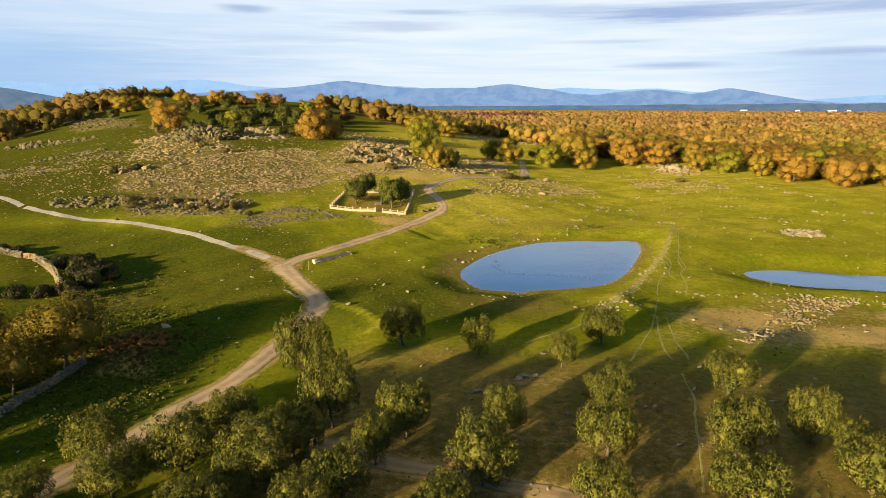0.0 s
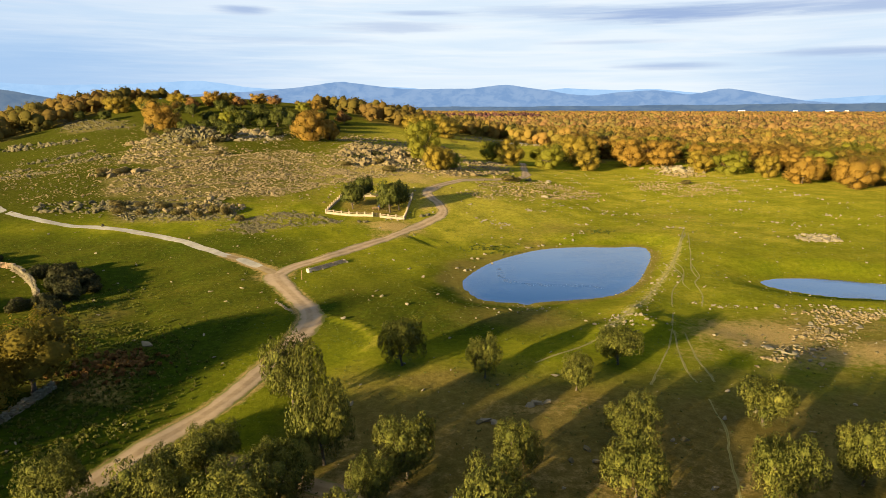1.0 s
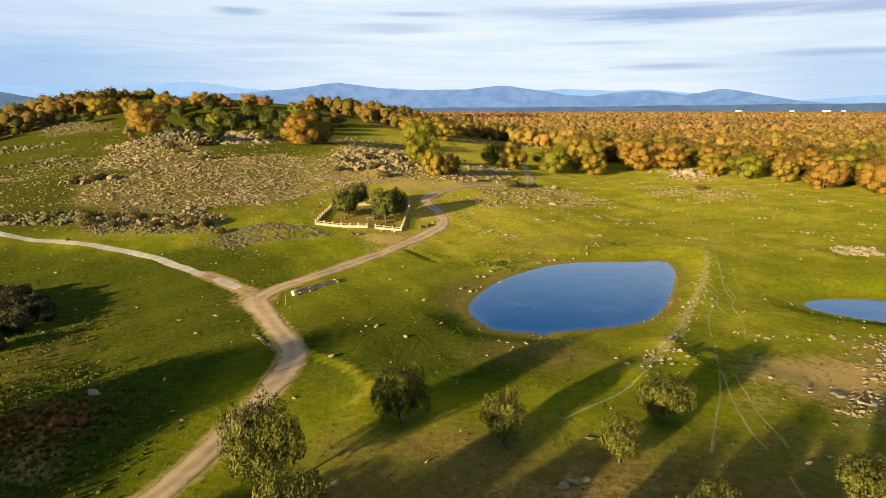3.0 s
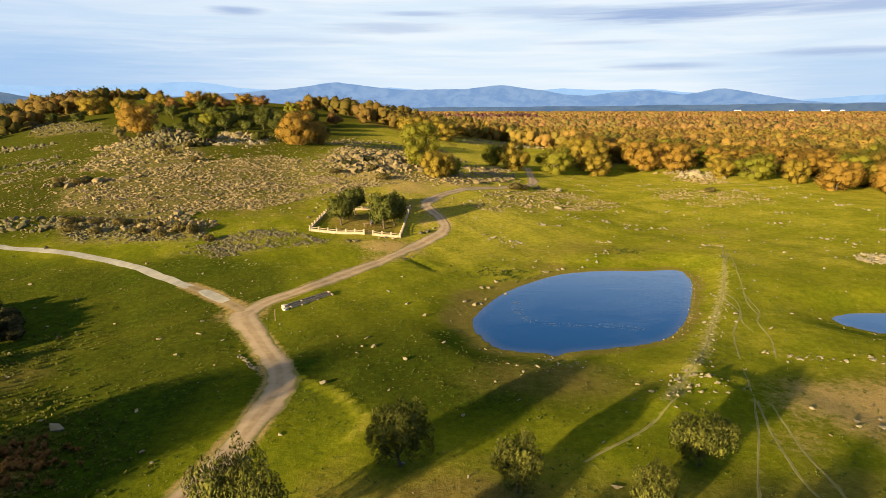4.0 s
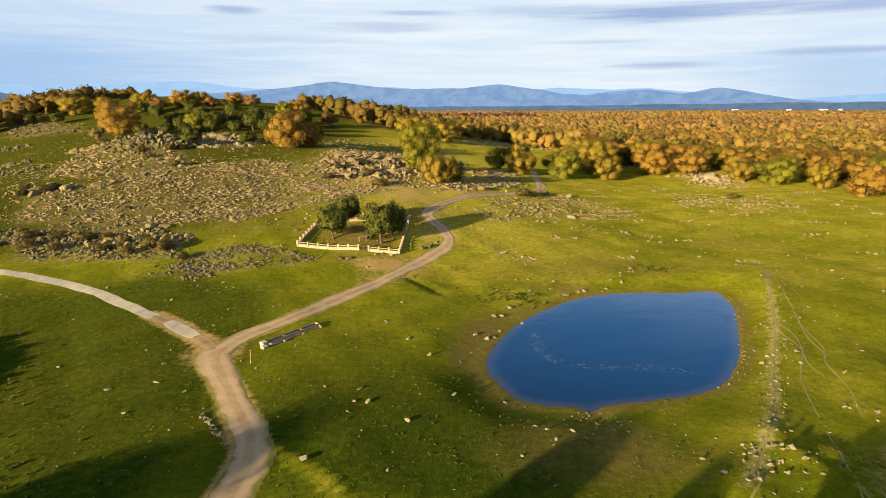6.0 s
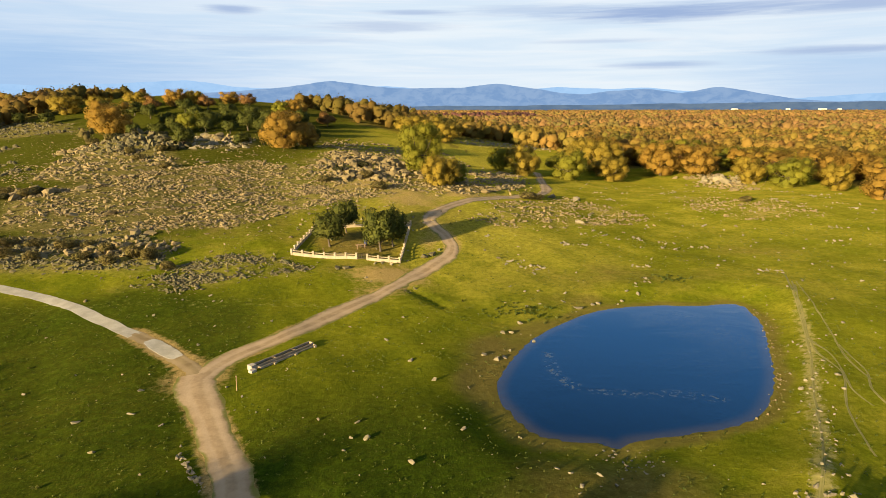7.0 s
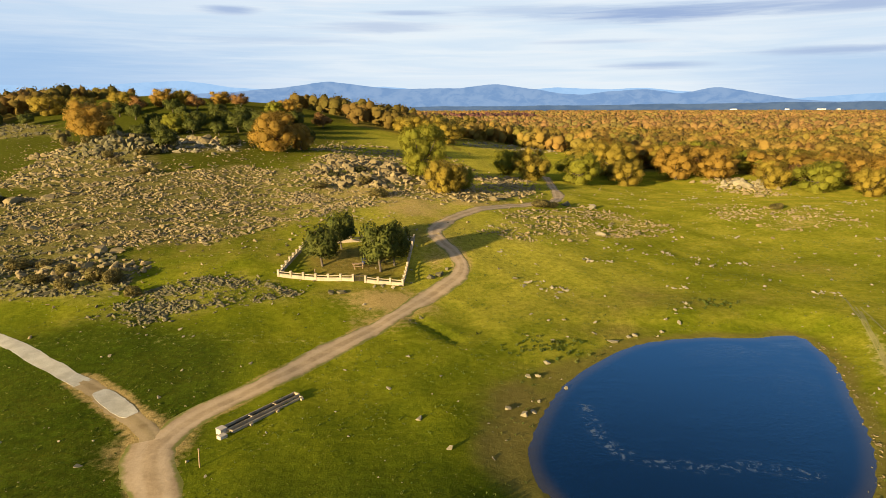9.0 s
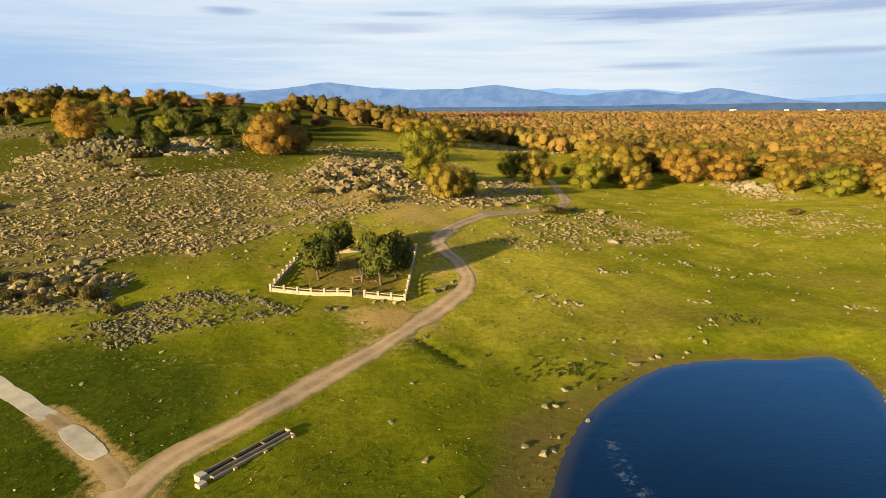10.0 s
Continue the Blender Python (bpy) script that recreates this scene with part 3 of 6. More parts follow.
def build_ground():
    xs = grow(-72.0, 72.0, 0.9, 1.05, (-4900, 4900))
    ys = grow(38.0, 176.0, 0.9, 1.045, (-900, 4900))
    X, Y = np.meshgrid(xs, ys)
    x, y = X.ravel(), Y.ravel()
    z = land(x, y)
    nx, ny = len(xs), len(ys)
    i = np.arange(nx * (ny - 1)).reshape(ny - 1, nx)[:, :-1].ravel()
    faces = np.stack([i, i + 1, i + 1 + nx, i + nx], 1)
    me = rounded(raw_mesh("ground", np.stack([x, y, z], 1), faces))
    near = (np.abs(x) < 260) & (y > -60) & (y < 460)
    xn, yn = x[near], y[near]

    def fill(values):
        full = np.zeros(len(x))
        full[near] = values
        return full

    road = np.minimum.reduce([line_distance(xn, yn, l) - w for l, w in ((MAIN_L, 1.7), (BRANCH_L, 1.4), (SPUR_L, 1.6), (LOW_L, 1.0))])
    earth = 0.75 * (1 - ease(road, -0.3, 1.0))
    for cx, cy, a, b, v in ((-12, 147.5, 8, 4.5, 0.9), (-12, 142, 6, 4, 0.65), (-5, 165, 3, 8, 0.6), (-3, 172, 5, 9, 0.5), (40, 84, 11, 8, 0.85), (56, 76, 18, 6, 0.85), (66, 84, 12, 7, 0.6), (0, 46, 36, 15, 0.40), (-36, 68, 6, 8, 0.5), (-9, 198, 12, 14, 0.65), (-24, 208, 14, 20, 0.55), (4, 214, 12, 12, 0.6), (-22, 182, 10, 6, 0.4), (8, 62, 14, 4, 0.45), (-6, 55, 16, 7, 0.35), (22, 48, 14, 8, 0.36),
                            (-18, 160, 9, 7, 0.35), (2, 208, 9, 8, 0.7), (12, 212, 12, 5, 0.5), (-29.6, 113, 4.4, 5.2, 0.85), (78, 200, 18, 8, 0.4), (30, 76, 4, 6, 0.4), (-52, 84, 7, 5, 0.45)):
        earth = np.maximum(earth, v * np.exp(-(((xn - cx) / a) ** 2 + ((yn - cy) / b) ** 2)))
    with_value(me, "earth", fill(earth))
    d1, d2 = shore(xn, yn)
    west = 1 + 2.2 * np.exp(-(((xn - 4) / 10) ** 2 + ((yn - 118) / 18) ** 2))
    with_value(me, "mud", fill(np.maximum(0.95 * (1 - ease(d1 / west, 0.2, 3.6)), 0.6 * (1 - ease(d2, 0, 2.0)))))
    brown = 0.78 * (1 - ease(yn, 60, 84)) * ease(xn, -24, -8)
    for cx, cy, a, b, v in ((-40, 72, 8, 10, 0.7), (12, 91, 13, 9, 0.75), (-50, 92, 7, 9, 0.5), (50, 82, 24, 13, 0.75), (0, 68, 12, 4, 0.8), (-6, 180, 14, 20, 0.6), (-18, 161, 8, 8, 1.1), (-14, 150, 14, 6, 0.55), (-42, 166, 26, 16, 0.5), (-60, 212, 30, 20, 0.3), (2, 218, 16, 16, 0.7), (-45, 84, 8, 5, 0.5), (4, 118, 7, 13, 0.8), (28, 152, 24, 9, 0.6), (56, 170, 20, 8, 0.45), (20, 142, 14, 4, 0.6), (42, 118, 3, 20, 0.4)):
        brown = np.maximum(brown, v * np.exp(-(((xn - cx) / a) ** 2 + ((yn - cy) / b) ** 2)))
    with_value(me, "brown", fill(brown))
    stony = np.zeros(len(xn))
    for where, loop in STONY.items():
        d = line_distance(xn, yn, loop, True)
        d = np.where(inside(xn, yn, loop), -d, d)
        stony = np.maximum(stony, (0.5 if where in ("roadside", "right_band", "pile", "heap", "wood_foot") else 0.85) * (1 - ease(d, -3, 6)))
    with_value(me, "stony", fill(stony))
    trail = np.zeros(len(xn))
    for l in TRAIL_L:
        trail = np.maximum(trail, 0.45 * (1 - ease(line_distance(xn, yn, l), 0.2, 1.3)))
    dam = line_distance(xn, yn, DAM_LINE)
    trail = np.maximum(trail, 0.72 * np.exp(-(dam / 1.5) ** 2) * (1 - 0.6 * ease(yn, 128, 152)))
    with_value(me, "trail", fill(trail))
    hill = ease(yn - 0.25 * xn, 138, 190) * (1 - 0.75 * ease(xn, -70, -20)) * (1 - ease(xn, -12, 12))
    # negative terms put shade into the grass colour: west field, mid field, grove
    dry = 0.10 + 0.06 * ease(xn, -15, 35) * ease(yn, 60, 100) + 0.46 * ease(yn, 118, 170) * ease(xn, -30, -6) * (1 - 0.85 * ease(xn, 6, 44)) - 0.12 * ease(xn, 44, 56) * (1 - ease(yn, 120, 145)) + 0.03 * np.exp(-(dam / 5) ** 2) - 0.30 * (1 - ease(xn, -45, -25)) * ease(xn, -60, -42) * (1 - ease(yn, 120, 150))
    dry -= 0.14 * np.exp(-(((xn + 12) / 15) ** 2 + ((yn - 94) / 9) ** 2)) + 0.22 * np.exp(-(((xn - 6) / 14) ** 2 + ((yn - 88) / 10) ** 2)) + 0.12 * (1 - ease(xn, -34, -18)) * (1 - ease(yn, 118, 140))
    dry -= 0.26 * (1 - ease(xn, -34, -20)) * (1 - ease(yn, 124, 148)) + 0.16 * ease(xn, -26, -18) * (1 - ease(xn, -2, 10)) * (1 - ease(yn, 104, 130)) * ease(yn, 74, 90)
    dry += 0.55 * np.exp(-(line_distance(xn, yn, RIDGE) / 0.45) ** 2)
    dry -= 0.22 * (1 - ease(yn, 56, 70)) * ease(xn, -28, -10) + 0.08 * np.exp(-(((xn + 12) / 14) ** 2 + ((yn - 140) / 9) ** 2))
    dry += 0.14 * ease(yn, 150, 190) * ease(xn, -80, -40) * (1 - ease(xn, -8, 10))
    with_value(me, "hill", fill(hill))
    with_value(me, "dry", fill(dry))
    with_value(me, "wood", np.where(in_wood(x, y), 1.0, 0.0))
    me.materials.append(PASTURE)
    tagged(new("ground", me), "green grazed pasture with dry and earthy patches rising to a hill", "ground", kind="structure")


build_ground()


def ribbon(name, line, half, mat, lift, label, category="road", crown=0.05, wobble=0.35, seed=3):
    """A track laid on the ground: worn wheel ruts, uneven edges that sink into the grass."""
    rng = np.random.default_rng(seed)
    cuts = np.array([-1.15, -0.84, -0.58, -0.40, -0.15, 0.15, 0.40, 0.58, 0.84, 1.15])
    ruts = np.array([0.0, 0.15, 0.75, 1.0, 0.1, 0.1, 1.0, 0.75, 0.15, 0.0])
    edge = np.array([1.0, 0.55, 0.05, 0.0, 0.12, 0.12, 0.0, 0.05, 0.55, 1.0])
    dips = np.array([-0.8, 0.35, 0.85, 0.7, 1.0, 1.0, 0.7, 0.85, 0.35, -0.8])
    d = np.gradient(line, axis=0)
    d /= np.linalg.norm(d, axis=1, keepdims=True)
    side = np.stack([d[:, 1], -d[:, 0]], 1)
    n = len(line)
    wl, wr = (half * (1 + wobble * 0.5 * np.convolve(rng.normal(0, 1, n + 4), np.ones(5) / 2.2, "valid")) for _ in range(2))
    wl, wr = np.clip(wl, half * 0.7, half * 1.45), np.clip(wr, half * 0.7, half * 1.45)
    k = len(cuts)
    P = np.empty((n, k, 2))
    for j, c in enumerate(cuts):
        P[:, j] = line + side * (c * (wl if c < 0 else wr))[:, None]
    x, y = P[..., 0].ravel(), P[..., 1].ravel()
    z = land(x, y) + lift + crown * np.tile(dips, n)
    i = (np.arange(n - 1)[:, None] * k + np.arange(k - 1)[None]).ravel()
    me = rounded(raw_mesh(name, np.stack([x, y, z], 1), np.stack([i, i + 1, i + 1 + k, i + k], 1)))
    with_value(me, "rut", np.tile(ruts, n))
    with_value(me, "edge", np.tile(edge, n))
    me.materials.append(mat)
    return tagged(new(name, me), label, category, kind="structure")


ribbon("road", MAIN_L, 1.7, DIRT, 0.018, "pale rutted dirt track with grassy edges through pasture", seed=5)
ribbon("road_branch", BRANCH_L, 1.42, DIRT, 0.022, "pale dirt track bending past the walled enclosure", seed=6)
ribbon("road_spur", SPUR_L, 1.6, DIRT_LOW, -0.026, "short worn earth track joining a concrete path", seed=7)
ribbon("road_lower", LOW_L, 1.0, DIRT_LOW, 0.010, "faint worn earth track under young trees", seed=8, wobble=0.6)


def wander(points, gap, amount, seed):
    """A trodden line that strays to either side."""
    line = smooth(points, gap)
    r = np.random.default_rng(seed)
    stray = np.convolve(r.normal(0, 1, (len(line) + 6) * 2), np.ones(7) / 2.65, "valid")[:len(line) * 2].reshape(-1, 2)
    return line + stray * amount


TRAILS.append([(54.0, 145.0), (48.6, 134.0), (44.0, 124.0), (43.2, 117.0), (40.5, 110.0), (40.2, 106.0)])
TRAILS.append([(46.4, 121.5), (45.0, 114.5), (42.4, 109.5), (41.4, 104.0), (39.0, 98.0)])
for i in (0, 1, 2, 3, 5, 6, 7, 10, 11):
    ribbon("footpath", wander(TRAILS[i], 0.8, 0.05, 200 + i), 0.15, TRAIL, -0.020, "narrow bare trodden trail through the grass", "path", 0.035, 0.9, 40 + i)
ribbon("footpath_bank", wander(DAM, 1.0, 0.06, 230), 0.16, TRAIL, -0.016, "bare trodden trail along the crest of the pond bank", "path", 0.04, 1.0, 60)


def paving(name, line, half, label, seed, lift=0.022, taper=0.0):
    """A poured concrete strip with a broken edge and a real thickness."""
    rng = np.random.default_rng(seed)
    d = np.gradient(line, axis=0)
    d /= np.linalg.norm(d, axis=1, keepdims=True)
    side = np.stack([d[:, 1], -d[:, 0]], 1)
    n = len(line)
    along = np.linspace(-1, 1, n)
    half = half * (1 - taper * np.abs(along) ** 4)
    a = line + side * (half + np.convolve(rng.normal(0, 0.07, n + 2), np.ones(3) / 2, "valid"))[:, None]
    b = line - side * (half + np.convolve(rng.normal(0, 0.05, n + 2), np.ones(3) / 2, "valid"))[:, None]
    V = []
    for p, q in zip(a, b):
        for r, t in ((p, -0.25), (p, lift), ((p + q) / 2, lift + 0.005), (q, lift), (q, -0.25)):
            V.append((r[0], r[1], height(r[0], r[1]) + t))
    F = []
    for i in range(n - 1):
        for j in range(4):
            F.append((i * 5 + j, i * 5 + j + 1, i * 5 + j + 6, i * 5 + j + 5))
    for i in (0, (n - 1) * 5):
        F.append((i, i + 1, i + 3, i + 4))
    me = rounded(raw_mesh(name, V, F), False)
    me.materials.append(CONCRETE)
    return tagged(new(name, me), label, "path", kind="structure")


paving("pavement", smooth(SLAB, 0.35), 0.98, "pale broken concrete slab where the path meets earth", 11, 0.045, 0.45)
paving("pavement_causeway", smooth(CAUSEWAY, 0.7), 0.92, "narrow pale concrete path crossing the grass", 12)


def build_water(name, line, level, label, scum):
    xs = np.arange(line[:, 0].min() - 1, line[:, 0].max() + 1.01, 0.5)
    ys = np.arange(line[:, 1].min() - 1, line[:, 1].max() + 1.01, 0.5)
    X, Y = np.meshgrid(xs, ys)
    x, y = X.ravel(), Y.ravel()
    d = line_distance(x, y, line, True)
    d = np.where(inside(x, y, line), -d, d)
    nx = len(xs)
    i = np.arange(nx * (len(ys) - 1)).reshape(-1, nx)[:, :-1].ravel()
    quads = np.stack([i, i + 1, i + 1 + nx, i + nx], 1)
    keep = (d[quads] < 0.9).any(1)
    used, back = np.unique(quads[keep], return_inverse=True)
    me = rounded(raw_mesh(name, np.stack([x[used], y[used], np.full(len(used), level)], 1), back.reshape(-1, 4)))
    patch = np.zeros(len(used))
    if len(scum):
        patch = np.exp(-(line_distance(x[used], y[used], smooth(scum, 0.8)) / 0.9) ** 2)
    with_value(me, "scum", patch)
    with_value(me, "shallow", 1 - ease(-d[used], 0.0, 1.6))
    me.materials.append(WATER)
    return tagged(new(name, me), label, "pond", kind="structure")


build_water("water", POND_LINE, LEVEL, "still blue pond with muddy grassy shore", [(10.1, 121.7), (9.9, 117.6), (10.2, 114.8), (11.0, 112.9), (12.6, 111.4), (15.8, 110.6), (18.4, 109.9), (21.8, 110.3), (26.3, 108.6)])
build_water("water_pool", POND_B_LINE, LEVEL_B, "small shallow pale blue pool in grass", [])

# ---- trees ----


def leaves_on(rng, lobes, count, size, up=0.3, low=None, width=0.55, inner=0.25, firm=0.6, even=1.0):
    """Small leaf sprays over rounded boughs (centre, radii), left off where one bough lies in another."""
    c = np.array([l[0] for l in lobes], float)
    r = np.array([l[1] for l in lobes], float)
    weight = (r[:, 0] * r[:, 1] + r[:, 0] * r[:, 2]) ** even
    P, D = [], []
    total = 0
    while total < count:
        k = rng.choice(len(lobes), count, p=weight / weight.sum())
        d = rng.normal(0, 1, (count, 3))
        d /= np.linalg.norm(d, axis=1, keepdims=True)
        rad = np.where(rng.random(count) < inner, rng.uniform(0.45, 0.85, count), rng.uniform(0.86, 1.08, count))
        p = c[k] + r[k] * d * rad[:, None]
        q = ((p[:, None] - c[None]) / r[None])
        deep = (np.linalg.norm(q, axis=2) < 0.62).any(1) & (rng.random(count) > 0.12)
        ok = ~deep
        if low is not None:
            ok &= p[:, 2] > low
        P.append(p[ok]), D.append(d[ok])
        total += ok.sum()
    p, d = np.concatenate(P)[:count], np.concatenate(D)[:count]
    n = d + rng.normal(0, 0.42, d.shape)
    n /= np.linalg.norm(n, axis=1, keepdims=True)
    axis = d * 0.5 + np.array([0, 0, up]) + rng.normal(0, 0.6, d.shape)
    t = axis - (axis * n).sum(1, keepdims=True) * n
    t /= np.linalg.norm(t, axis=1, keepdims=True) + 1e-9
    b = np.cross(n, t)
    s = (size * rng.uniform(0.6, 1.4, count))[:, None]
    w = s * width
    bend = n * s * 0.15
    V = np.stack([p - t * s * 0.5 - bend, p - b * w * 0.5, p + t * s * 0.5 - bend, p + b * w * 0.5], 1).reshape(-1, 3)
    F = np.arange(count * 4).reshape(-1, 4)
    N = d + firm * n
    N /= np.linalg.norm(N, axis=1, keepdims=True)
    return V, F, np.repeat(N, 4, 0)


made = bmesh.new()
bmesh.ops.create_icosphere(made, subdivisions=1, radius=1.0)
KNOB = np.array([p.co[:] for p in made.verts]), np.array([[p.index for p in q.verts] for q in made.faces])
made.free()


def leafy_boughs(rng, lobes, solid, count, size, up=0.3, low=None, width=0.55, shrink=0.84, firm=0.55, round_=0.9, even=1.0):
    """Leaf sprays over rough solid boughs, all in triangles."""
    v, f = KNOB
    V, F, N, off = [], [], [], 0
    for c, r in lobes[:solid]:
        turn = np.array(Euler(tuple(rng.uniform(0, 6.28, 3))).to_matrix())
        d = v @ turn.T
        V.append(np.array(c) + d * np.array(r) * shrink * rng.uniform(0.82, 1.10, (len(v), 1)))
        N.append(d), F.append(f + off)
        off += len(v)
    if count:
        a, q, m = leaves_on(rng, lobes, count, size, up, low, width, 0.22 if not solid else 0.10, firm, even)
        V.append(a), N.append(m)
        F.append(q[:, (0, 1, 2)] + off), F.append(q[:, (0, 2, 3)] + off)
    V, N = np.concatenate(V), np.concatenate(N)
    dome = (V - np.array(lobes[0][0])) / np.array(lobes[0][1])
    dome[:, 2] = np.maximum(dome[:, 2], 0) + 0.2
    N = N / np.linalg.norm(N, axis=1, keepdims=True)
    N[:, 2] = np.maximum(N[:, 2], -0.15)
    N += round_ * dome / (np.linalg.norm(dome, axis=1, keepdims=True) + 1e-6)
    return V, np.concatenate(F), N / (np.linalg.norm(N, axis=1, keepdims=True) + 1e-6)


def boughs(rng, h, w, base, count, spread=0.62, tufts=0, bulk=1.0):
    """The rounded masses of a crown h high and w wide that begins at base."""
    mid = (base + h) / 2
    out = [((0, 0, mid), (w * 0.33, w * 0.33, (h - base) * 0.38))]
    for i in range(count):
        a = 2 * math.pi * (i * 0.618 + rng.uniform(-0.08, 0.08))
        v = rng.uniform(-0.8 - 0.55 * (bulk < 1), 0.85)
        reach = w * 0.5 * (spread + (1 - bulk) * 0.42) * math.sqrt(max(0.12, 1 - v * v * 0.75))
        s = w * rng.uniform(0.17, 0.25) * bulk
        out.append(((math.cos(a) * reach, math.sin(a) * reach, mid + v * (h - base) * 0.36), (s, s, s * rng.uniform(0.85, 1.25))))
    for i in range(tufts):
        c, s = out[int(rng.integers(0, count + 1))]
        a, v = rng.uniform(0, 6.28), rng.uniform(-0.35, 1.0)
        q = math.sqrt(1 - v * v)
        t = w * rng.uniform(0.04, 0.085)
        out.append(((c[0] + s[0] * q * math.cos(a), c[1] + s[1] * q * math.sin(a), c[2] + s[2] * v), (t, t, t * rng.uniform(1.6, 2.8))))
    return out


def make_tree(name, label, category, mat, h, w, base, leaves, size, seed, bough_count=10, up=0.3, trunk_r=0.12, width=0.55, tufts=0, stems=1, core=0.66, bulk=1.0, firm=0.55, round_=0.9, even=1.0):
    rng = np.random.default_rng(seed)
    root = thing(name, label, category)
    lobes = boughs(rng, h, w, base, bough_count, tufts=tufts, bulk=bulk)
    pieces = []
    for s in range(stems):
        lean = rng.normal(0, 0.12, 2) * (1 + 1.5 * (stems > 1))
        zs = np.linspace(-0.4, base + (h - base) * 0.5, 6)
        path = [(lean[0] * z + 0.04 * math.sin(3 * z), lean[1] * z + 0.04 * math.cos(2 * z), z) for z in zs]
        pieces.append(tube(path, [trunk_r * v for v in (1.5, 1.0, 0.85, 0.7, 0.5, 0.25)], 7))
    for c, r in lobes[1:8]:
        a = np.array(path[2 + int(rng.integers(0, 2))])
        m = (a + np.array(c)) / 2 + np.array((0, 0, -0.06 * h))
        pieces.append(tube([a, m, c], [trunk_r * 0.55, trunk_r * 0.38, trunk_r * 0.12], 5))
    V, F = join(pieces)
    part("trunk", rounded(raw_mesh("trunk", V, F)), BARK, root)
    part("crown", leafy("crown", *leafy_boughs(rng, lobes, bough_count + 1 if core else 0, leaves, size, up, base * 0.8, width, core, firm, round_, even)), mat, root)
    return root


class Nursery:
    """Variants of one kind of tree; the first copy uses the source itself."""

    def __init__(self, sources, height_, width_):
        self.sources, self.h, self.w, self.used = sources, height_, width_, [False] * len(sources)

    def plant(self, x, y, h, w, rng, group):
        k = int(rng.integers(0, len(self.sources)))
        s, v = h / self.h, (w / self.w) / (h / self.h)
        m = Matrix.LocRotScale((x, y, height(x, y) - 0.05), Euler((0, 0, rng.uniform(0, 6.28))), (s * v, s * v, s))
        src = self.sources[k]
        if not self.used[k]:
            self.used[k] = True
            src.matrix_basis = m
            src["group"] = group
            return src
        ob = src.copy()
        scene.collection.objects.link(ob)
        for child in src.children:
            c = child.copy()
            scene.collection.objects.link(c)
            c.parent = ob
        ob.matrix_basis = m
        ob["group"] = group
        return ob


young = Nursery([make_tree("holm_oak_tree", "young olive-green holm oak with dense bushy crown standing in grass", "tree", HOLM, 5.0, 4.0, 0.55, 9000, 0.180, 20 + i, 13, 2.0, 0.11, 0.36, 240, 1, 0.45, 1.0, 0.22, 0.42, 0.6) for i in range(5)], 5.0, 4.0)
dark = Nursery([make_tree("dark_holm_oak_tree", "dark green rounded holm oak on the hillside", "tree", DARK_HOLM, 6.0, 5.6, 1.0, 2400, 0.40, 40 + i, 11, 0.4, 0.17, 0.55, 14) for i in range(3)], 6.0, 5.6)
russet = Nursery([make_tree("russet_oak_tree", "broad oak tree in russet orange autumn leaf", "tree", ORANGE, 9.0, 8.5, 0.1, 6000, 0.27, 50 + i, 34, 0.3, 0.22, 0.62, 16, 1, 0.72, 0.62) for i in range(3)], 9.0, 8.5)
yellow = Nursery([make_tree("yellow_oak_tree", "broad oak tree in golden yellow autumn leaf", "tree", YELLOW, 9.0, 8.5, 0.1, 6000, 0.27, 60 + i, 34, 0.3, 0.22, 0.62, 16, 1, 0.72, 0.62) for i in range(3)], 9.0, 8.5)
turning = Nursery([make_tree("turning_oak_tree", "oak tree with green leaves turning yellow", "tree", GREENISH, 9.0, 8.5, 0.1, 6000, 0.27, 70 + i, 34, 0.3, 0.22, 0.62, 16, 1, 0.72, 0.62) for i in range(3)], 9.0, 8.5)
wall_oak = Nursery([make_tree("field_oak_tree", "olive-brown oak with thinning autumn leaves beside a wall", "tree", OLIVE_BROWN, 9.0, 8.5, 0.8, 5200, 0.30, 76 + i, 14, 0.3, 0.2, 0.55, 60) for i in range(2)], 9.0, 8.5)
fading = Nursery([make_tree("brown_oak_tree", "thin brown oak tree losing its autumn leaves", "tree", BROWN, 8.0, 7.5, 1.4, 1300, 0.5, 80 + i, 13, 0.2, 0.2) for i in range(2)], 8.0, 7.5)

shade_grove = Nursery([make_tree("holm_oak_tree", "olive-green holm oak out of view, added to shade the grove", "tree", HOLM, 7.0, 5.4, 0.7, 420, 0.85, 30 + i, 9, 0.8, 0.15, 0.5, 6, 1, 0.7) for i in range(2)], 7.0, 5.4)
wood = [Nursery([make_tree(f"{name}_oak_tree", f"oak tree in {name} autumn leaf within the wood", "tree", mat, 9.0, 8.5, 0.1, 3200, 0.34, seed + i, 34, 0.3, 0.2, 0.65, 8, 1, 0.74, 0.62) for i in range(2)], 9.0, 8.5)
        for name, mat, seed in (("orange", ORANGE, 150), ("golden", YELLOW, 160), ("greenish", GREENISH, 170))]
pick = np.random.default_rng(7)
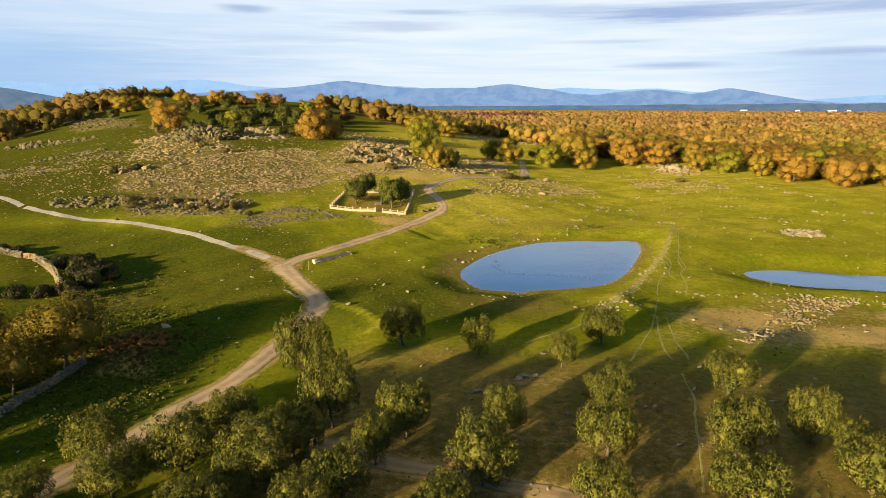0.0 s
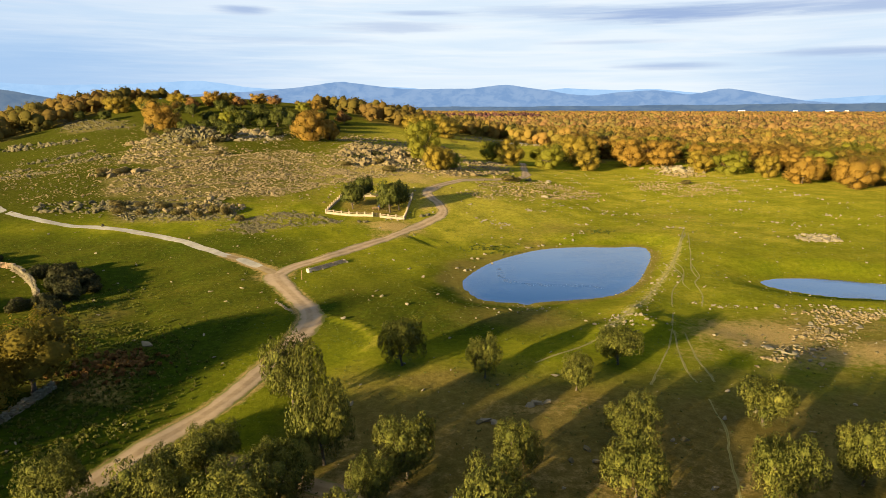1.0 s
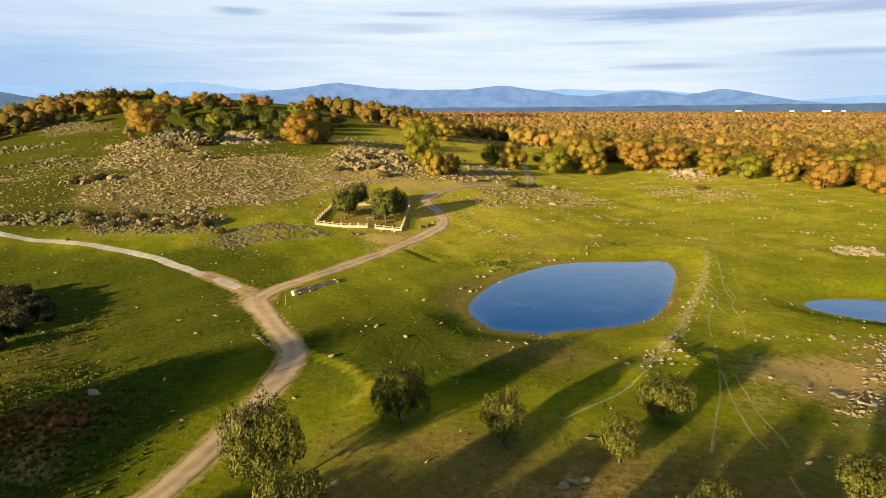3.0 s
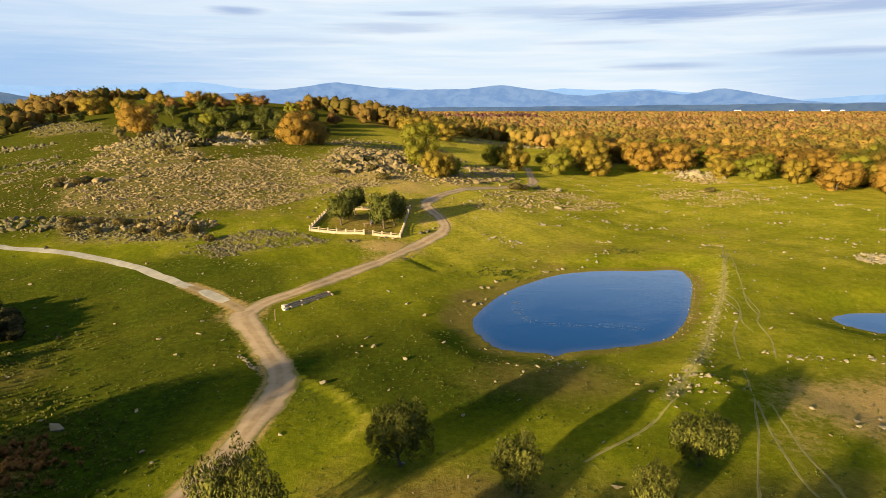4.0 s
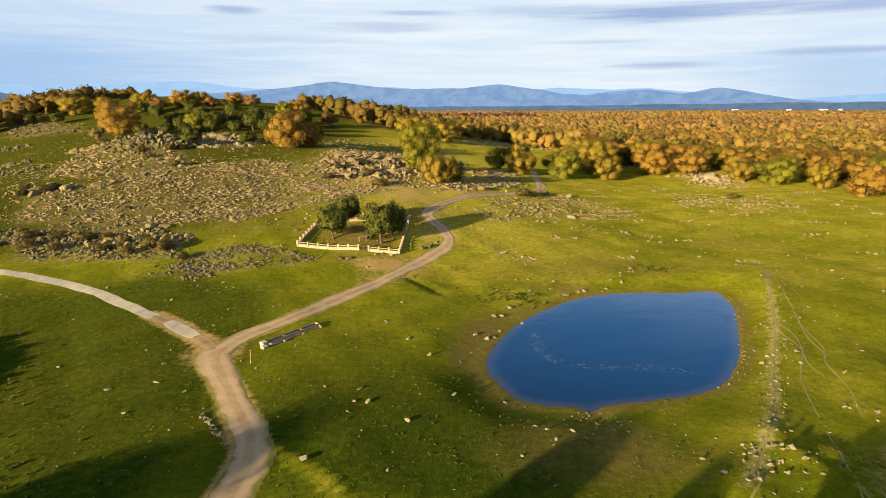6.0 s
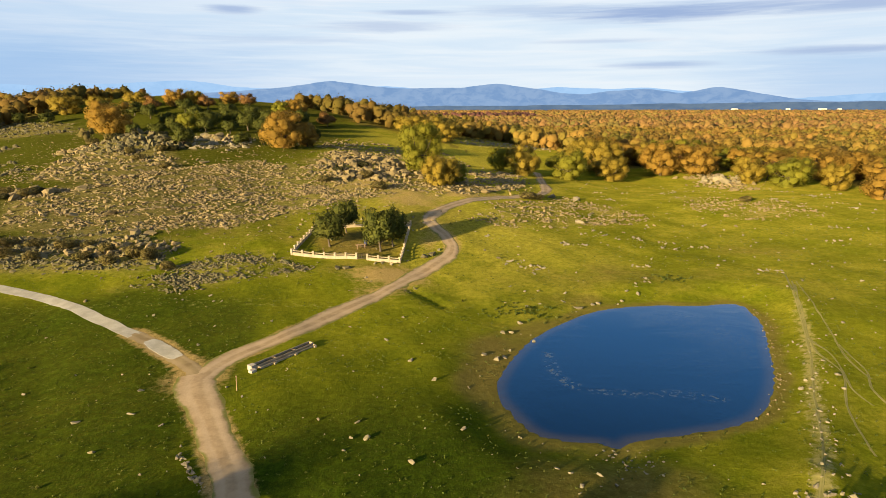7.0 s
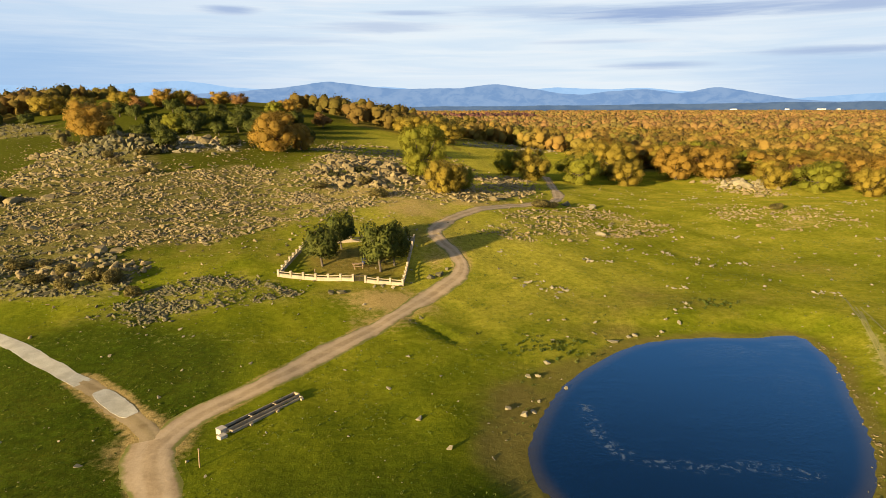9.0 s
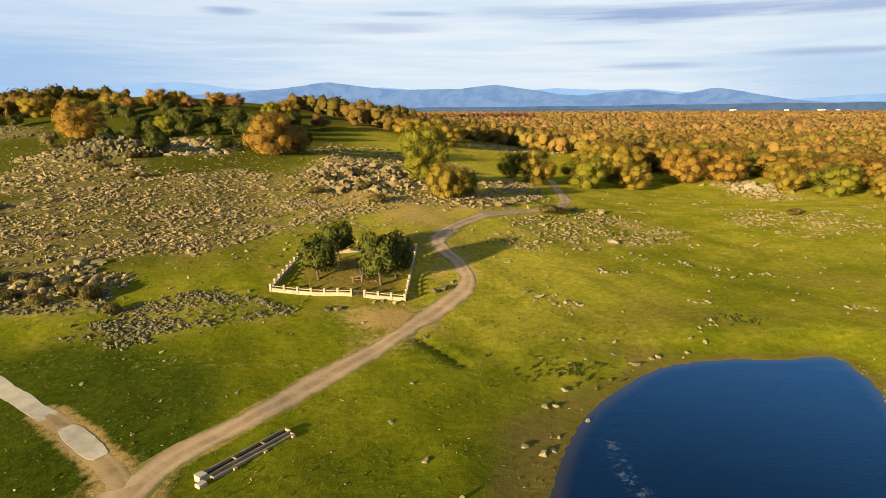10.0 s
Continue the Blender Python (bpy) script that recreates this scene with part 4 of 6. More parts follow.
GROVE = [(3.9, 68.7, 4.8, 3.5), (-5.2, 73.1, 5.3, 5.1), (-14.9, 62.4, 7.8, 5.6), (-10.3, 52.6, 7.6, 4.8), (-3.4, 50.2, 5.2, 4.6), (19.0, 72.1, 5.0, 5.0), (13.0, 65.3, 4.1, 3.1),
         (15.2, 54.0, 4.2, 4.5), (27.7, 56.9, 4.3, 4.5), (13.2, 46.2, 5.4, 4.6), (5.1, 49.2, 4.6, 3.8), (2.9, 42.6, 5.2, 5.0), (-5.6, 45.8, 4.2, 3.2), (-7.6, 40.6, 4.6, 4.4),
         (-20.6, 44.4, 5.4, 5.4), (-19.6, 51.8, 4.6, 5.4), (-14.6, 42.8, 5.0, 5.6), (-12.6, 47.4, 4.6, 5.0), (-28.9, 47.0, 4.4, 4.6), (-24.4, 41.2, 4.6, 4.6), (23.2, 45.4, 5.2, 4.6), (30.3, 47.5, 4.8, 3.8)]
GROVE_NEAR = [(32.6, 45.6, 3.8, 3.4), (31.2, 41.0, 4.6, 5.0), (20.9, 38.6, 4.8, 4.8), (11.0, 38.8, 4.0, 3.9), (0.0, 38.6, 3.4, 4.0), (-30.2, 39.6, 3.6, 4.2), (-17.2, 38.2, 4.2, 4.8), (-9.8, 37.2, 4.0, 3.8)]
for x, y, h, wd in GROVE + GROVE_NEAR:
    young.plant(x, y, h * 1.04, wd * 1.0, pick, "young holm oaks in the grove")

# unseen row added close behind, for its shade over the grove
for i in range(8):
    x, y = -42 + i * 9.6 + pick.uniform(-2, 2), pick.uniform(27.0, 32.0)
    shade_grove.plant(x, y, pick.uniform(4.2, 5.2), pick.uniform(4.2, 5.0), pick, "young holm oaks in the grove")

# oaks at the field wall, and unseen ones added farther along, shading the grove
for x, y, h, wd in ((-42.8, 66.3, 8.4, 10.6), (-50.5, 64.5, 8.0, 7.0), (-44.0, 59.2, 7.0, 7.5), (-46.0, 52.0, 5.0, 6.0), (-49.0, 46.0, 5.0, 6.0)):
    wall_oak.plant(x, y, h, wd, pick, "oaks along the field wall")
for x, y, h, wd in ((-54.0, 44.0, 5.5, 6.0), (-50.0, 34.0, 5.5, 6.0), (-57.0, 50.0, 5.5, 6.0)):
    wall_oak.plant(x, y, h, wd, pick, "oaks along the field wall")
# more unseen trees added behind, casting shade over the grove
for i in range(9):
    for j in range(6):
        x, y = -40 + i * 8.6 + pick.uniform(-2.5, 2.5) + 3 * (j % 2), -6 + j * 7.4 + pick.uniform(-2.2, 2.2)
        if y < 30:
            shade_grove.plant(x, y, pick.uniform(4.6, 6.0), pick.uniform(4.6, 5.6), pick, "young holm oaks in the grove")

DARKS = [(-108.9, 274.0, 4.5, 5.5), (-99.9, 272.0, 4.5, 6), (-99.4, 284.9, 6, 6), (-79.6, 241.6, 6, 6.5), (-88.0, 290.4, 7, 8), (-81.8, 298.3, 7, 8), (-73.4, 289.0, 7, 8), (-64.2, 249.2, 4.5, 6), (-179.7, 323.0, 5, 6),
         (-163.7, 316.2, 5, 6), (-70.0, 305.0, 7, 8), (-78.0, 312.0, 7, 8), (-62.0, 300.0, 7, 7), (-90.0, 318.0, 7, 8), (-100.0, 310.0, 7, 7), (-45.5, 268.0, 6, 6), (-108.0, 300.0, 6, 6), (-60.0, 318.0, 7, 8),
         (-94.0, 274.0, 4.5, 5), (-86.0, 280.0, 5.5, 6), (-66.0, 280.0, 5.5, 6.5), (-58.0, 288.0, 6, 7), (-92.0, 298.0, 6, 7), (-76.0, 276.0, 5, 6), (-122.0, 318.0, 6, 7), (-132.0, 326.0, 6, 8), (-148.0, 330.0, 6, 8), (-112.0, 330.0, 6, 7)]
for x, y, h, wd in DARKS:
    dark.plant(x, y, h * 1.0, wd * 1.0, pick, "dark holm oaks on the hill")
for x, y, h, wd in ((-22.7, 158.8, 6.2, 6.2), (-13.6, 158.4, 7.4, 6.8), (-20.6, 166.0, 6.4, 5.0), (-11.6, 161.5, 7.4, 5.4)):
    dark.plant(x, y, h, wd, pick, "holm oaks in the enclosure")
for kind, spots in ((russet, ((-121.5, 284.0, 14, 18), (-51.2, 249.0, 13, 15), (-45.0, 256.0, 9, 8), (-121.9, 345, 11, 11), (-102.3, 360.0, 9, 11), (-68.4, 350.0, 10, 12), (84.0, 292.0, 14, 17), (97.0, 288.0, 13, 16), (122.5, 222.0, 12, 15), (133.0, 210.0, 12, 14), (64.0, 302.0, 13, 14))),
                    (yellow, ((-2.8, 214.5, 9, 9), (-0.5, 216.5, 8, 8), (26.5, 263.0, 11.5, 13), (-168.5, 340, 11, 15), (-155.0, 342, 10, 11), (-138.6, 345, 10, 13), (60.5, 276.0, 9.5, 13.5), (61.5, 294.0, 15, 17), (104.0, 262.0, 10, 12), (118.5, 238.0, 9, 10), (-115.0, 350.0, 9, 9))),
                    (turning, ((42.5, 268.5, 11.5, 15), (2.5, 222.0, 6, 6), (109.0, 247.0, 11, 15), (-93.0, 284.0, 8, 9), (-74.0, 345.0, 8, 9), (18.5, 268.0, 9, 9))),
                    (fading, ((-92.6, 358.6, 8, 9), (-50.9, 331.0, 8, 9), (-105.0, 338.0, 8, 8), (-128.0, 335.0, 8, 8), (-145.0, 330.0, 6, 8), (113.0, 268.0, 7, 9), (94.0, 300.0, 7, 9)))):
    for x, y, h, wd in spots:
        h *= 0.8 if y > 328 else 1.0
        kind.plant(x, y, h, wd, pick, "oaks at the wood's edge and on the hill")

grand = make_tree("great_oak_tree", "tall broad oak with yellow-green turning leaves beside rocks", "tree", GREENISH, 15.0, 13.0, 0.6, 11000, 0.42, 91, 40, 0.3, 0.4, 0.55, 60, 1, 0.7, 0.6)
grand.matrix_basis = pose(-8.0, 232.0, height(-8.0, 232.0) - 0.1)
# the woods: single trees along the edge, then the canopy as one mass
rng = np.random.default_rng(17)


def sites(cell, near, far, wide=0.77):
    xs, ys = np.meshgrid(np.arange(-wide * far, wide * far, cell), np.arange(120, far + 60, cell))
    x = (xs + rng.uniform(-0.45, 0.45, xs.shape) * cell).ravel()
    y = (ys + rng.uniform(-0.45, 0.45, ys.shape) * cell).ravel()
    d = np.hypot(x, y - 60)
    ok = (d > near) & (d <= far) & (np.abs(x) < wide * (y + 40)) & in_wood(x, y)
    return x[ok], y[ok]


sx, sy = sites(11.5, 120, 300)
for x, y in zip(sx, sy):
    kind = rng.choice([0, 0, 1, 1, 1, 2])
    if x < -100:
        wood[int(rng.choice([1, 2, 2, 0]))].plant(x, y, rng.uniform(7.0, 9.5), rng.uniform(12.0, 15.0), rng, "oaks in the autumn wood")
        continue
    wood[kind].plant(x, y, rng.uniform(9.5, 12.0), rng.uniform(14.5, 18.0), rng, "oaks in the autumn wood")


def canopy(name, x, y, solid, quads, size, scale, label, mat=WOODS):
    stock = []
    for k in range(6):
        lobes = boughs(rng, 1.0, 1.5, 0.06, max(solid - 1, 4), bulk=0.82 if solid > 5 else 1.0)
        stock.append(leafy_boughs(rng, lobes, solid, quads, size, 0.2, 0.05, 0.85, 0.80))
    V, F, off, tone, norms = [], [], 0, [], []
    z = land(x, y)
    kinds = rng.integers(0, 6, len(x))
    h, a = scale * rng.uniform(0.90, 1.10, len(x)), rng.uniform(0, 6.28, len(x))
    for k in range(6):
        v, f, nn = stock[k]
        sel = kinds == k
        c, s = np.cos(a[sel])[:, None], np.sin(a[sel])[:, None]
        hh = h[sel][:, None]
        P = np.stack([(v[:, 0] * c - v[:, 1] * s) * hh + x[sel][:, None], (v[:, 0] * s + v[:, 1] * c) * hh + y[sel][:, None], v[:, 2] * hh + z[sel][:, None]], 2)
        V.append(P.reshape(-1, 3))
        norms.append(np.stack([nn[:, 0] * c - nn[:, 1] * s, nn[:, 0] * s + nn[:, 1] * c, np.broadcast_to(nn[:, 2], (len(c), len(nn)))], 2).reshape(-1, 3))
        tone.append(np.repeat(rng.random(int(sel.sum())), len(v)))
        F.append((f[None] + (np.arange(sel.sum()) * len(v))[:, None, None]).reshape(-1, 3) + off)
        off += P.shape[0] * P.shape[1]
    me = leafy(name, np.concatenate(V), np.concatenate(F), np.concatenate(norms))
    with_value(me, "hue", np.concatenate(tone))
    me.materials.append(mat)
    tagged(new(name, me), label, "woods", kind="stuff")


BARE_WOODS = wood_leaf_material("bare_far_woods", [(0.26, (0.150, 0.085, 0.060)), (0.42, (0.165, 0.085, 0.066)), (0.58, (0.190, 0.092, 0.070)), (0.80, (0.200, 0.085, 0.075))])
mx, my = sites(12.5, 300, 640)
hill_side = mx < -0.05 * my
canopy("autumn_woods", mx[~hill_side], my[~hill_side], 9, 150, 0.085, 11.2, "dense autumn oak wood in orange and yellow leaf")
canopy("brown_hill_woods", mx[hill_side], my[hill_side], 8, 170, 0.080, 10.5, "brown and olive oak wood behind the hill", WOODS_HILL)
canopy("far_autumn_woods", *sites(17.5, 640, 1500), 3, 9, 0.15, 13.5, "far orange oak wood covering the plain", WOODS_HAZED)
canopy("distant_autumn_woods", *sites(48.0, 1500, 3900), 2, 3, 0.30, 20.0, "distant brown and orange woods up to the horizon", WOODS_HAZED)

bx, by = rng.uniform(-30, 210, 260), rng.uniform(1380, 1520, 260)
canopy("bare_far_woods", bx, by, 4, 12, 0.16, 17.5, "far purple-brown wood of bare trees", BARE_WOODS)

# ---- rocks ----


def rock_shape(seed, corners):
    """A broken block: the hull of a few corners."""
    r = np.random.default_rng(seed)
    d = r.normal(0, 1, (corners, 3))
    d /= np.linalg.norm(d, axis=1, keepdims=True)
    d = np.sign(d) * np.abs(d) ** 0.95 * r.uniform(0.8, 1.1, (corners, 1)) * (1.15, 0.85, 0.75)
    bm = bmesh.new()
    for p in d:
        bm.verts.new(p)
    made = bmesh.ops.convex_hull(bm, input=bm.verts)
    bmesh.ops.delete(bm, geom=[g for g in made["geom_interior"] if isinstance(g, bmesh.types.BMVert)], context="VERTS")
    bm.verts.index_update()
    v = np.array([p.co[:] for p in bm.verts])
    f = np.array([[p.index for p in q.verts] for q in bm.faces])
    bm.free()
    return v, f


STONES = [rock_shape(100 + i, 16) for i in range(12)]
CRAGS = [rock_shape(160 + i, 30) for i in range(8)]
CHIPS = [rock_shape(130 + i, 11) for i in range(10)]


def scatter(name, x, y, size, shapes, mat, label, squash=0.75, seed=1):
    r = np.random.default_rng(seed)
    z = land(x, y)
    kinds = r.integers(0, len(shapes), len(x))
    V, F, off = [], [], 0
    for k, (v, f) in enumerate(shapes):
        for i in np.nonzero(kinds == k)[0]:
            m = np.array(Euler((r.normal(0, 0.35), r.normal(0, 0.35), r.normal(0.5, 0.9))).to_matrix())
            s = size[i] * np.array((r.uniform(0.75, 1.4), r.uniform(0.65, 1.1), r.uniform(0.7, 1.3) * squash))
            V.append((v * s) @ m.T + (x[i], y[i], z[i] + s[2] * 0.28))
            F.append(f + off)
            off += len(v)
    me = rounded(raw_mesh(name, np.concatenate(V), np.concatenate(F)), False)
    me.materials.append(mat)
    return tagged(new(name, me), label, "rocks", kind="stuff")


def points_in(loop, count, r, clump=0.5):
    lo, hi = loop.min(0), loop.max(0)
    x, y = r.uniform(lo[0], hi[0], count * 8), r.uniform(lo[1], hi[1], count * 8)
    keep = inside(x, y, loop)
    if clump:
        g = np.sin(x * 0.27 + 1.9 * np.sin(y * 0.33)) * np.sin(y * 0.62 + 1.7 * np.sin(x * 0.13)) + 0.45 * np.sin(x * 0.75 + 2 * np.sin(y * 0.5)) * np.sin(y * 1.4 + x * 0.3) + 0.3 * np.sin(x * 1.9 + y * 2.3)
        keep &= r.random(len(x)) < np.clip(0.36 + clump * 1.7 * g, 0.05, 1)
    x, y = x[keep][:count], y[keep][:count]
    loose = np.where(r.random(len(x)) < 0.14, 1.0, 0.08) * 0.10 * (hi - lo).min()
    return x + r.normal(0, 1, len(x)) * loose, y + r.normal(0, 1, len(x)) * loose


def sizes(r, n, lo, hi, power=2.5):
    return lo + (hi - lo) * r.random(n) ** power


STONY["back_slope"] = np.array([(-45, 258), (-38, 300), (2, 305), (8, 258), (-15, 250)])
STONY["hillside"] = np.array([(-150, 165), (-175, 300), (-45, 300), (-5, 245), (-8, 190), (-30, 172), (-48, 140), (-95, 150)])
STONY["left_slope"] = np.array([(-142, 196), (-140, 232), (-112, 232), (-98, 206), (-100, 186), (-84, 168), (-100, 160), (-122, 174)])
STONY["oak_foot"] = np.array([(-6, 204), (-4, 226), (8, 246), (20, 262), (26, 252), (22, 232), (12, 216), (4, 205)])
STONY["row_right"] = np.array([(37.0, 98.0), (45.0, 96.0), (53.0, 95.0), (61.0, 91.5), (70.0, 86.0), (71.0, 89.0), (62.0, 95.0), (53.0, 97.5), (45.0, 98.5), (38.0, 100.0)])
STONY["knoll"] = np.array([(-108, 238), (-106, 256), (-94, 257), (-80, 249), (-78, 240), (-92, 234)])
STONY["shoulder_top"] = np.array([(-34, 222), (-34, 240), (-22, 246), (-12, 238), (-6, 222), (-14, 212), (-26, 210)])
FIELDS = [("mound", 1500, 0.12, 0.8, ROCK), ("slope", 8600, 0.10, 0.60, ROCK), ("knoll", 620, 0.3, 1.35, ROCK_GREY), ("shoulder_top", 420, 0.3, 1.35, ROCK), ("ledge", 2100, 0.10, 0.60, ROCK_GREY), ("pile", 2400, 0.08, 0.38, ROCK_GREY), ("shoulder", 4200, 0.10, 0.62, ROCK),
          ("roadside", 1500, 0.13, 0.58, ROCK), ("right_band", 600, 0.14, 0.6, ROCK), ("wood_foot", 500, 0.25, 1.0, ROCK), ("crest", 260, 0.3, 1.2, ROCK_PALE), ("far_left", 500, 0.25, 1.0, ROCK_GREY),
          ("clearing", 200, 0.4, 1.0, ROCK_PALE), ("heap", 150, 0.2, 0.6, ROCK_PALE), ("flat_right", 1100, 0.08, 0.42, ROCK), ("row_right", 260, 0.10, 0.45, ROCK_PALE), ("oak_foot", 2000, 0.14, 0.75, ROCK), ("left_slope", 1300, 0.10, 0.45, ROCK), ("hillside", 3800, 0.08, 0.40, ROCK), ("back_slope", 1300, 0.15, 0.8, ROCK)]
for i, (where, count, lo, hi, mat) in enumerate(FIELDS):
    r = np.random.default_rng(300 + i)
    x, y = points_in(STONY[where], count, r, 0.8)
    scatter("rock_field", x, y, sizes(r, len(x), lo, hi), STONES if hi > 0.65 or where == "pile" else CHIPS, mat, "weathered broken granite rocks strewn over rough grass", 1.05 if hi > 1.3 else 0.68, i)


def off_track(x, y, gap=0.4):
    d = np.minimum.reduce([line_distance(x, y, l) - wd for l, wd in ((MAIN_L, 1.9), (BRANCH_L, 1.8), (SPUR_L, 1.7), (CAUSEWAY_L, 1.5), (SLAB_L, 1.5))])
    a, b = shore(x, y)
    return (d > gap) & (a > 0.3) & (b > 0.3)


r = np.random.default_rng(71)
x, y = r.uniform(-110, 110, 2600), 40 + 230 * r.random(2600) ** 0.9
ok = off_track(x, y) & ~in_wood(x, y)
scatter("pasture_stones", x[ok], y[ok], sizes(r, ok.sum(), 0.08, 0.42, 3.0), CHIPS, ROCK_PALE, "small pale stones scattered over the pasture", 0.7, 90)

cx, cy = [], []
for i in range(44):
    px, py = (r.uniform(30, 115), r.uniform(148, 245)) if i < 30 else (r.uniform(-30, 40), r.uniform(150, 190))
    k = int(r.integers(5, 15))
    cx.append(px + r.normal(0, 1.6, k)), cy.append(py + r.normal(0, 0.9, k))
x, y = np.concatenate(cx), np.concatenate(cy)
ok = off_track(x, y, 0.8) & ~in_wood(x, y)
scatter("rock_clusters", x[ok], y[ok], sizes(r, ok.sum(), 0.12, 0.55, 2.2), CHIPS, ROCK_PALE, "small clusters of pale rocks breaking the grass", 0.7, 95)

# ---- distance: ridges beyond the plain ----


# Unlit ridges: distance haze and relief shade are painted into a glowing colour.
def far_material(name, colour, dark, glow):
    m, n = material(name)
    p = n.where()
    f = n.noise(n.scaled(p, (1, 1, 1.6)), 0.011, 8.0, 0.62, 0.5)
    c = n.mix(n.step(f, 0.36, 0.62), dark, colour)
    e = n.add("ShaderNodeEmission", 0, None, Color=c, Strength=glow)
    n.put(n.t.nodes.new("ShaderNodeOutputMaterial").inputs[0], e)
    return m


def ridge(name, radius, line, rough, mat, label, seed):
    """A mountain chain on a wide arc; line: bearings in degrees to the right and heights in metres."""
    r = np.random.default_rng(seed)
    a = np.linspace(-62, 62, 900)
    p = np.array(line)
    h = np.interp(a, p[:, 0], p[:, 1])
    soft = np.exp(-np.linspace(-2, 2, 13) ** 2)
    h = np.convolve(np.pad(h, 6, "edge"), soft / soft.sum(), "valid")
    for k in range(1, 8):
        h += rough / k * np.sin(a * 0.6 * 1.8 ** k / 1.5 + r.uniform(0, 6.28))
    rows, V = 9, []
    for j in range(rows):
        t = j / (rows - 1)
        rad = radius - 330 * (1 - t)
        spur = 1 - 0.16 * np.sin(a * 2.1 + 3 * np.sin(a * 0.7) + j * 0.6) * (1 - t) * t * 4
        z = -60 + (h + 60) * (t ** 1.25) * spur
        V.append(np.stack([rad * np.sin(np.radians(a)), rad * np.cos(np.radians(a)), z], 1))
    k = len(a)
    i = (np.arange(rows - 1)[:, None] * k + np.arange(k - 1)[None]).ravel()
    me = rounded(raw_mesh(name, np.concatenate(V), np.stack([i, i + 1, i + 1 + k, i + k], 1)))
    me.materials.append(mat)
    tagged(new(name, me), label, "mountains", kind="structure")


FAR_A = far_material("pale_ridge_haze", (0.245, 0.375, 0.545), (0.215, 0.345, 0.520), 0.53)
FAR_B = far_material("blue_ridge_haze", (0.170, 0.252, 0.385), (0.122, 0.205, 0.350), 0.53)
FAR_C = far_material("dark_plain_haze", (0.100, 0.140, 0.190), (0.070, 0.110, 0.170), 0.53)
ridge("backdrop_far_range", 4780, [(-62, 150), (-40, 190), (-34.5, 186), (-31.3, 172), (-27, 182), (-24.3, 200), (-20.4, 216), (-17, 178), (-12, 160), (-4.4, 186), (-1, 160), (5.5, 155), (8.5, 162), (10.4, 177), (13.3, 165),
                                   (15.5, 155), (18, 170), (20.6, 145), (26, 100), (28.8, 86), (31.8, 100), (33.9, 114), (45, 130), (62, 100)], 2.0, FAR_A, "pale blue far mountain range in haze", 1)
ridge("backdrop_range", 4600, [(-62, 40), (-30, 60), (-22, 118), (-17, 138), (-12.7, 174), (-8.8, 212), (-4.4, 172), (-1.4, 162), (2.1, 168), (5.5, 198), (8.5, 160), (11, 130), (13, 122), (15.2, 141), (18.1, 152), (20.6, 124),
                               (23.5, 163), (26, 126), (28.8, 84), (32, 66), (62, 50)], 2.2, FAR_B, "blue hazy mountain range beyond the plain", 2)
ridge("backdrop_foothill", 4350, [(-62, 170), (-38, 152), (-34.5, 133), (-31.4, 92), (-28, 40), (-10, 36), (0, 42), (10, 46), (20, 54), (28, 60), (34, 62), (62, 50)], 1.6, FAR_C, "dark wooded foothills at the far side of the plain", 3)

# ---- walled enclosure beside the track ----


def set_shared(name, me, parent, at, turn=0.0, scale=(1, 1, 1), label=""):
    ob = new(name, me)
    ob.parent = parent
    ob.matrix_basis = Matrix.LocRotScale(at, Euler((0, 0, turn)), scale)
    if label:
        tagged(ob, label)
    return ob


def mesh_of(name, bm, mat):
    me = bpy.data.meshes.new(name)
    bm.to_mesh(me)
    bm.free()
    me.materials.append(mat)
    return me


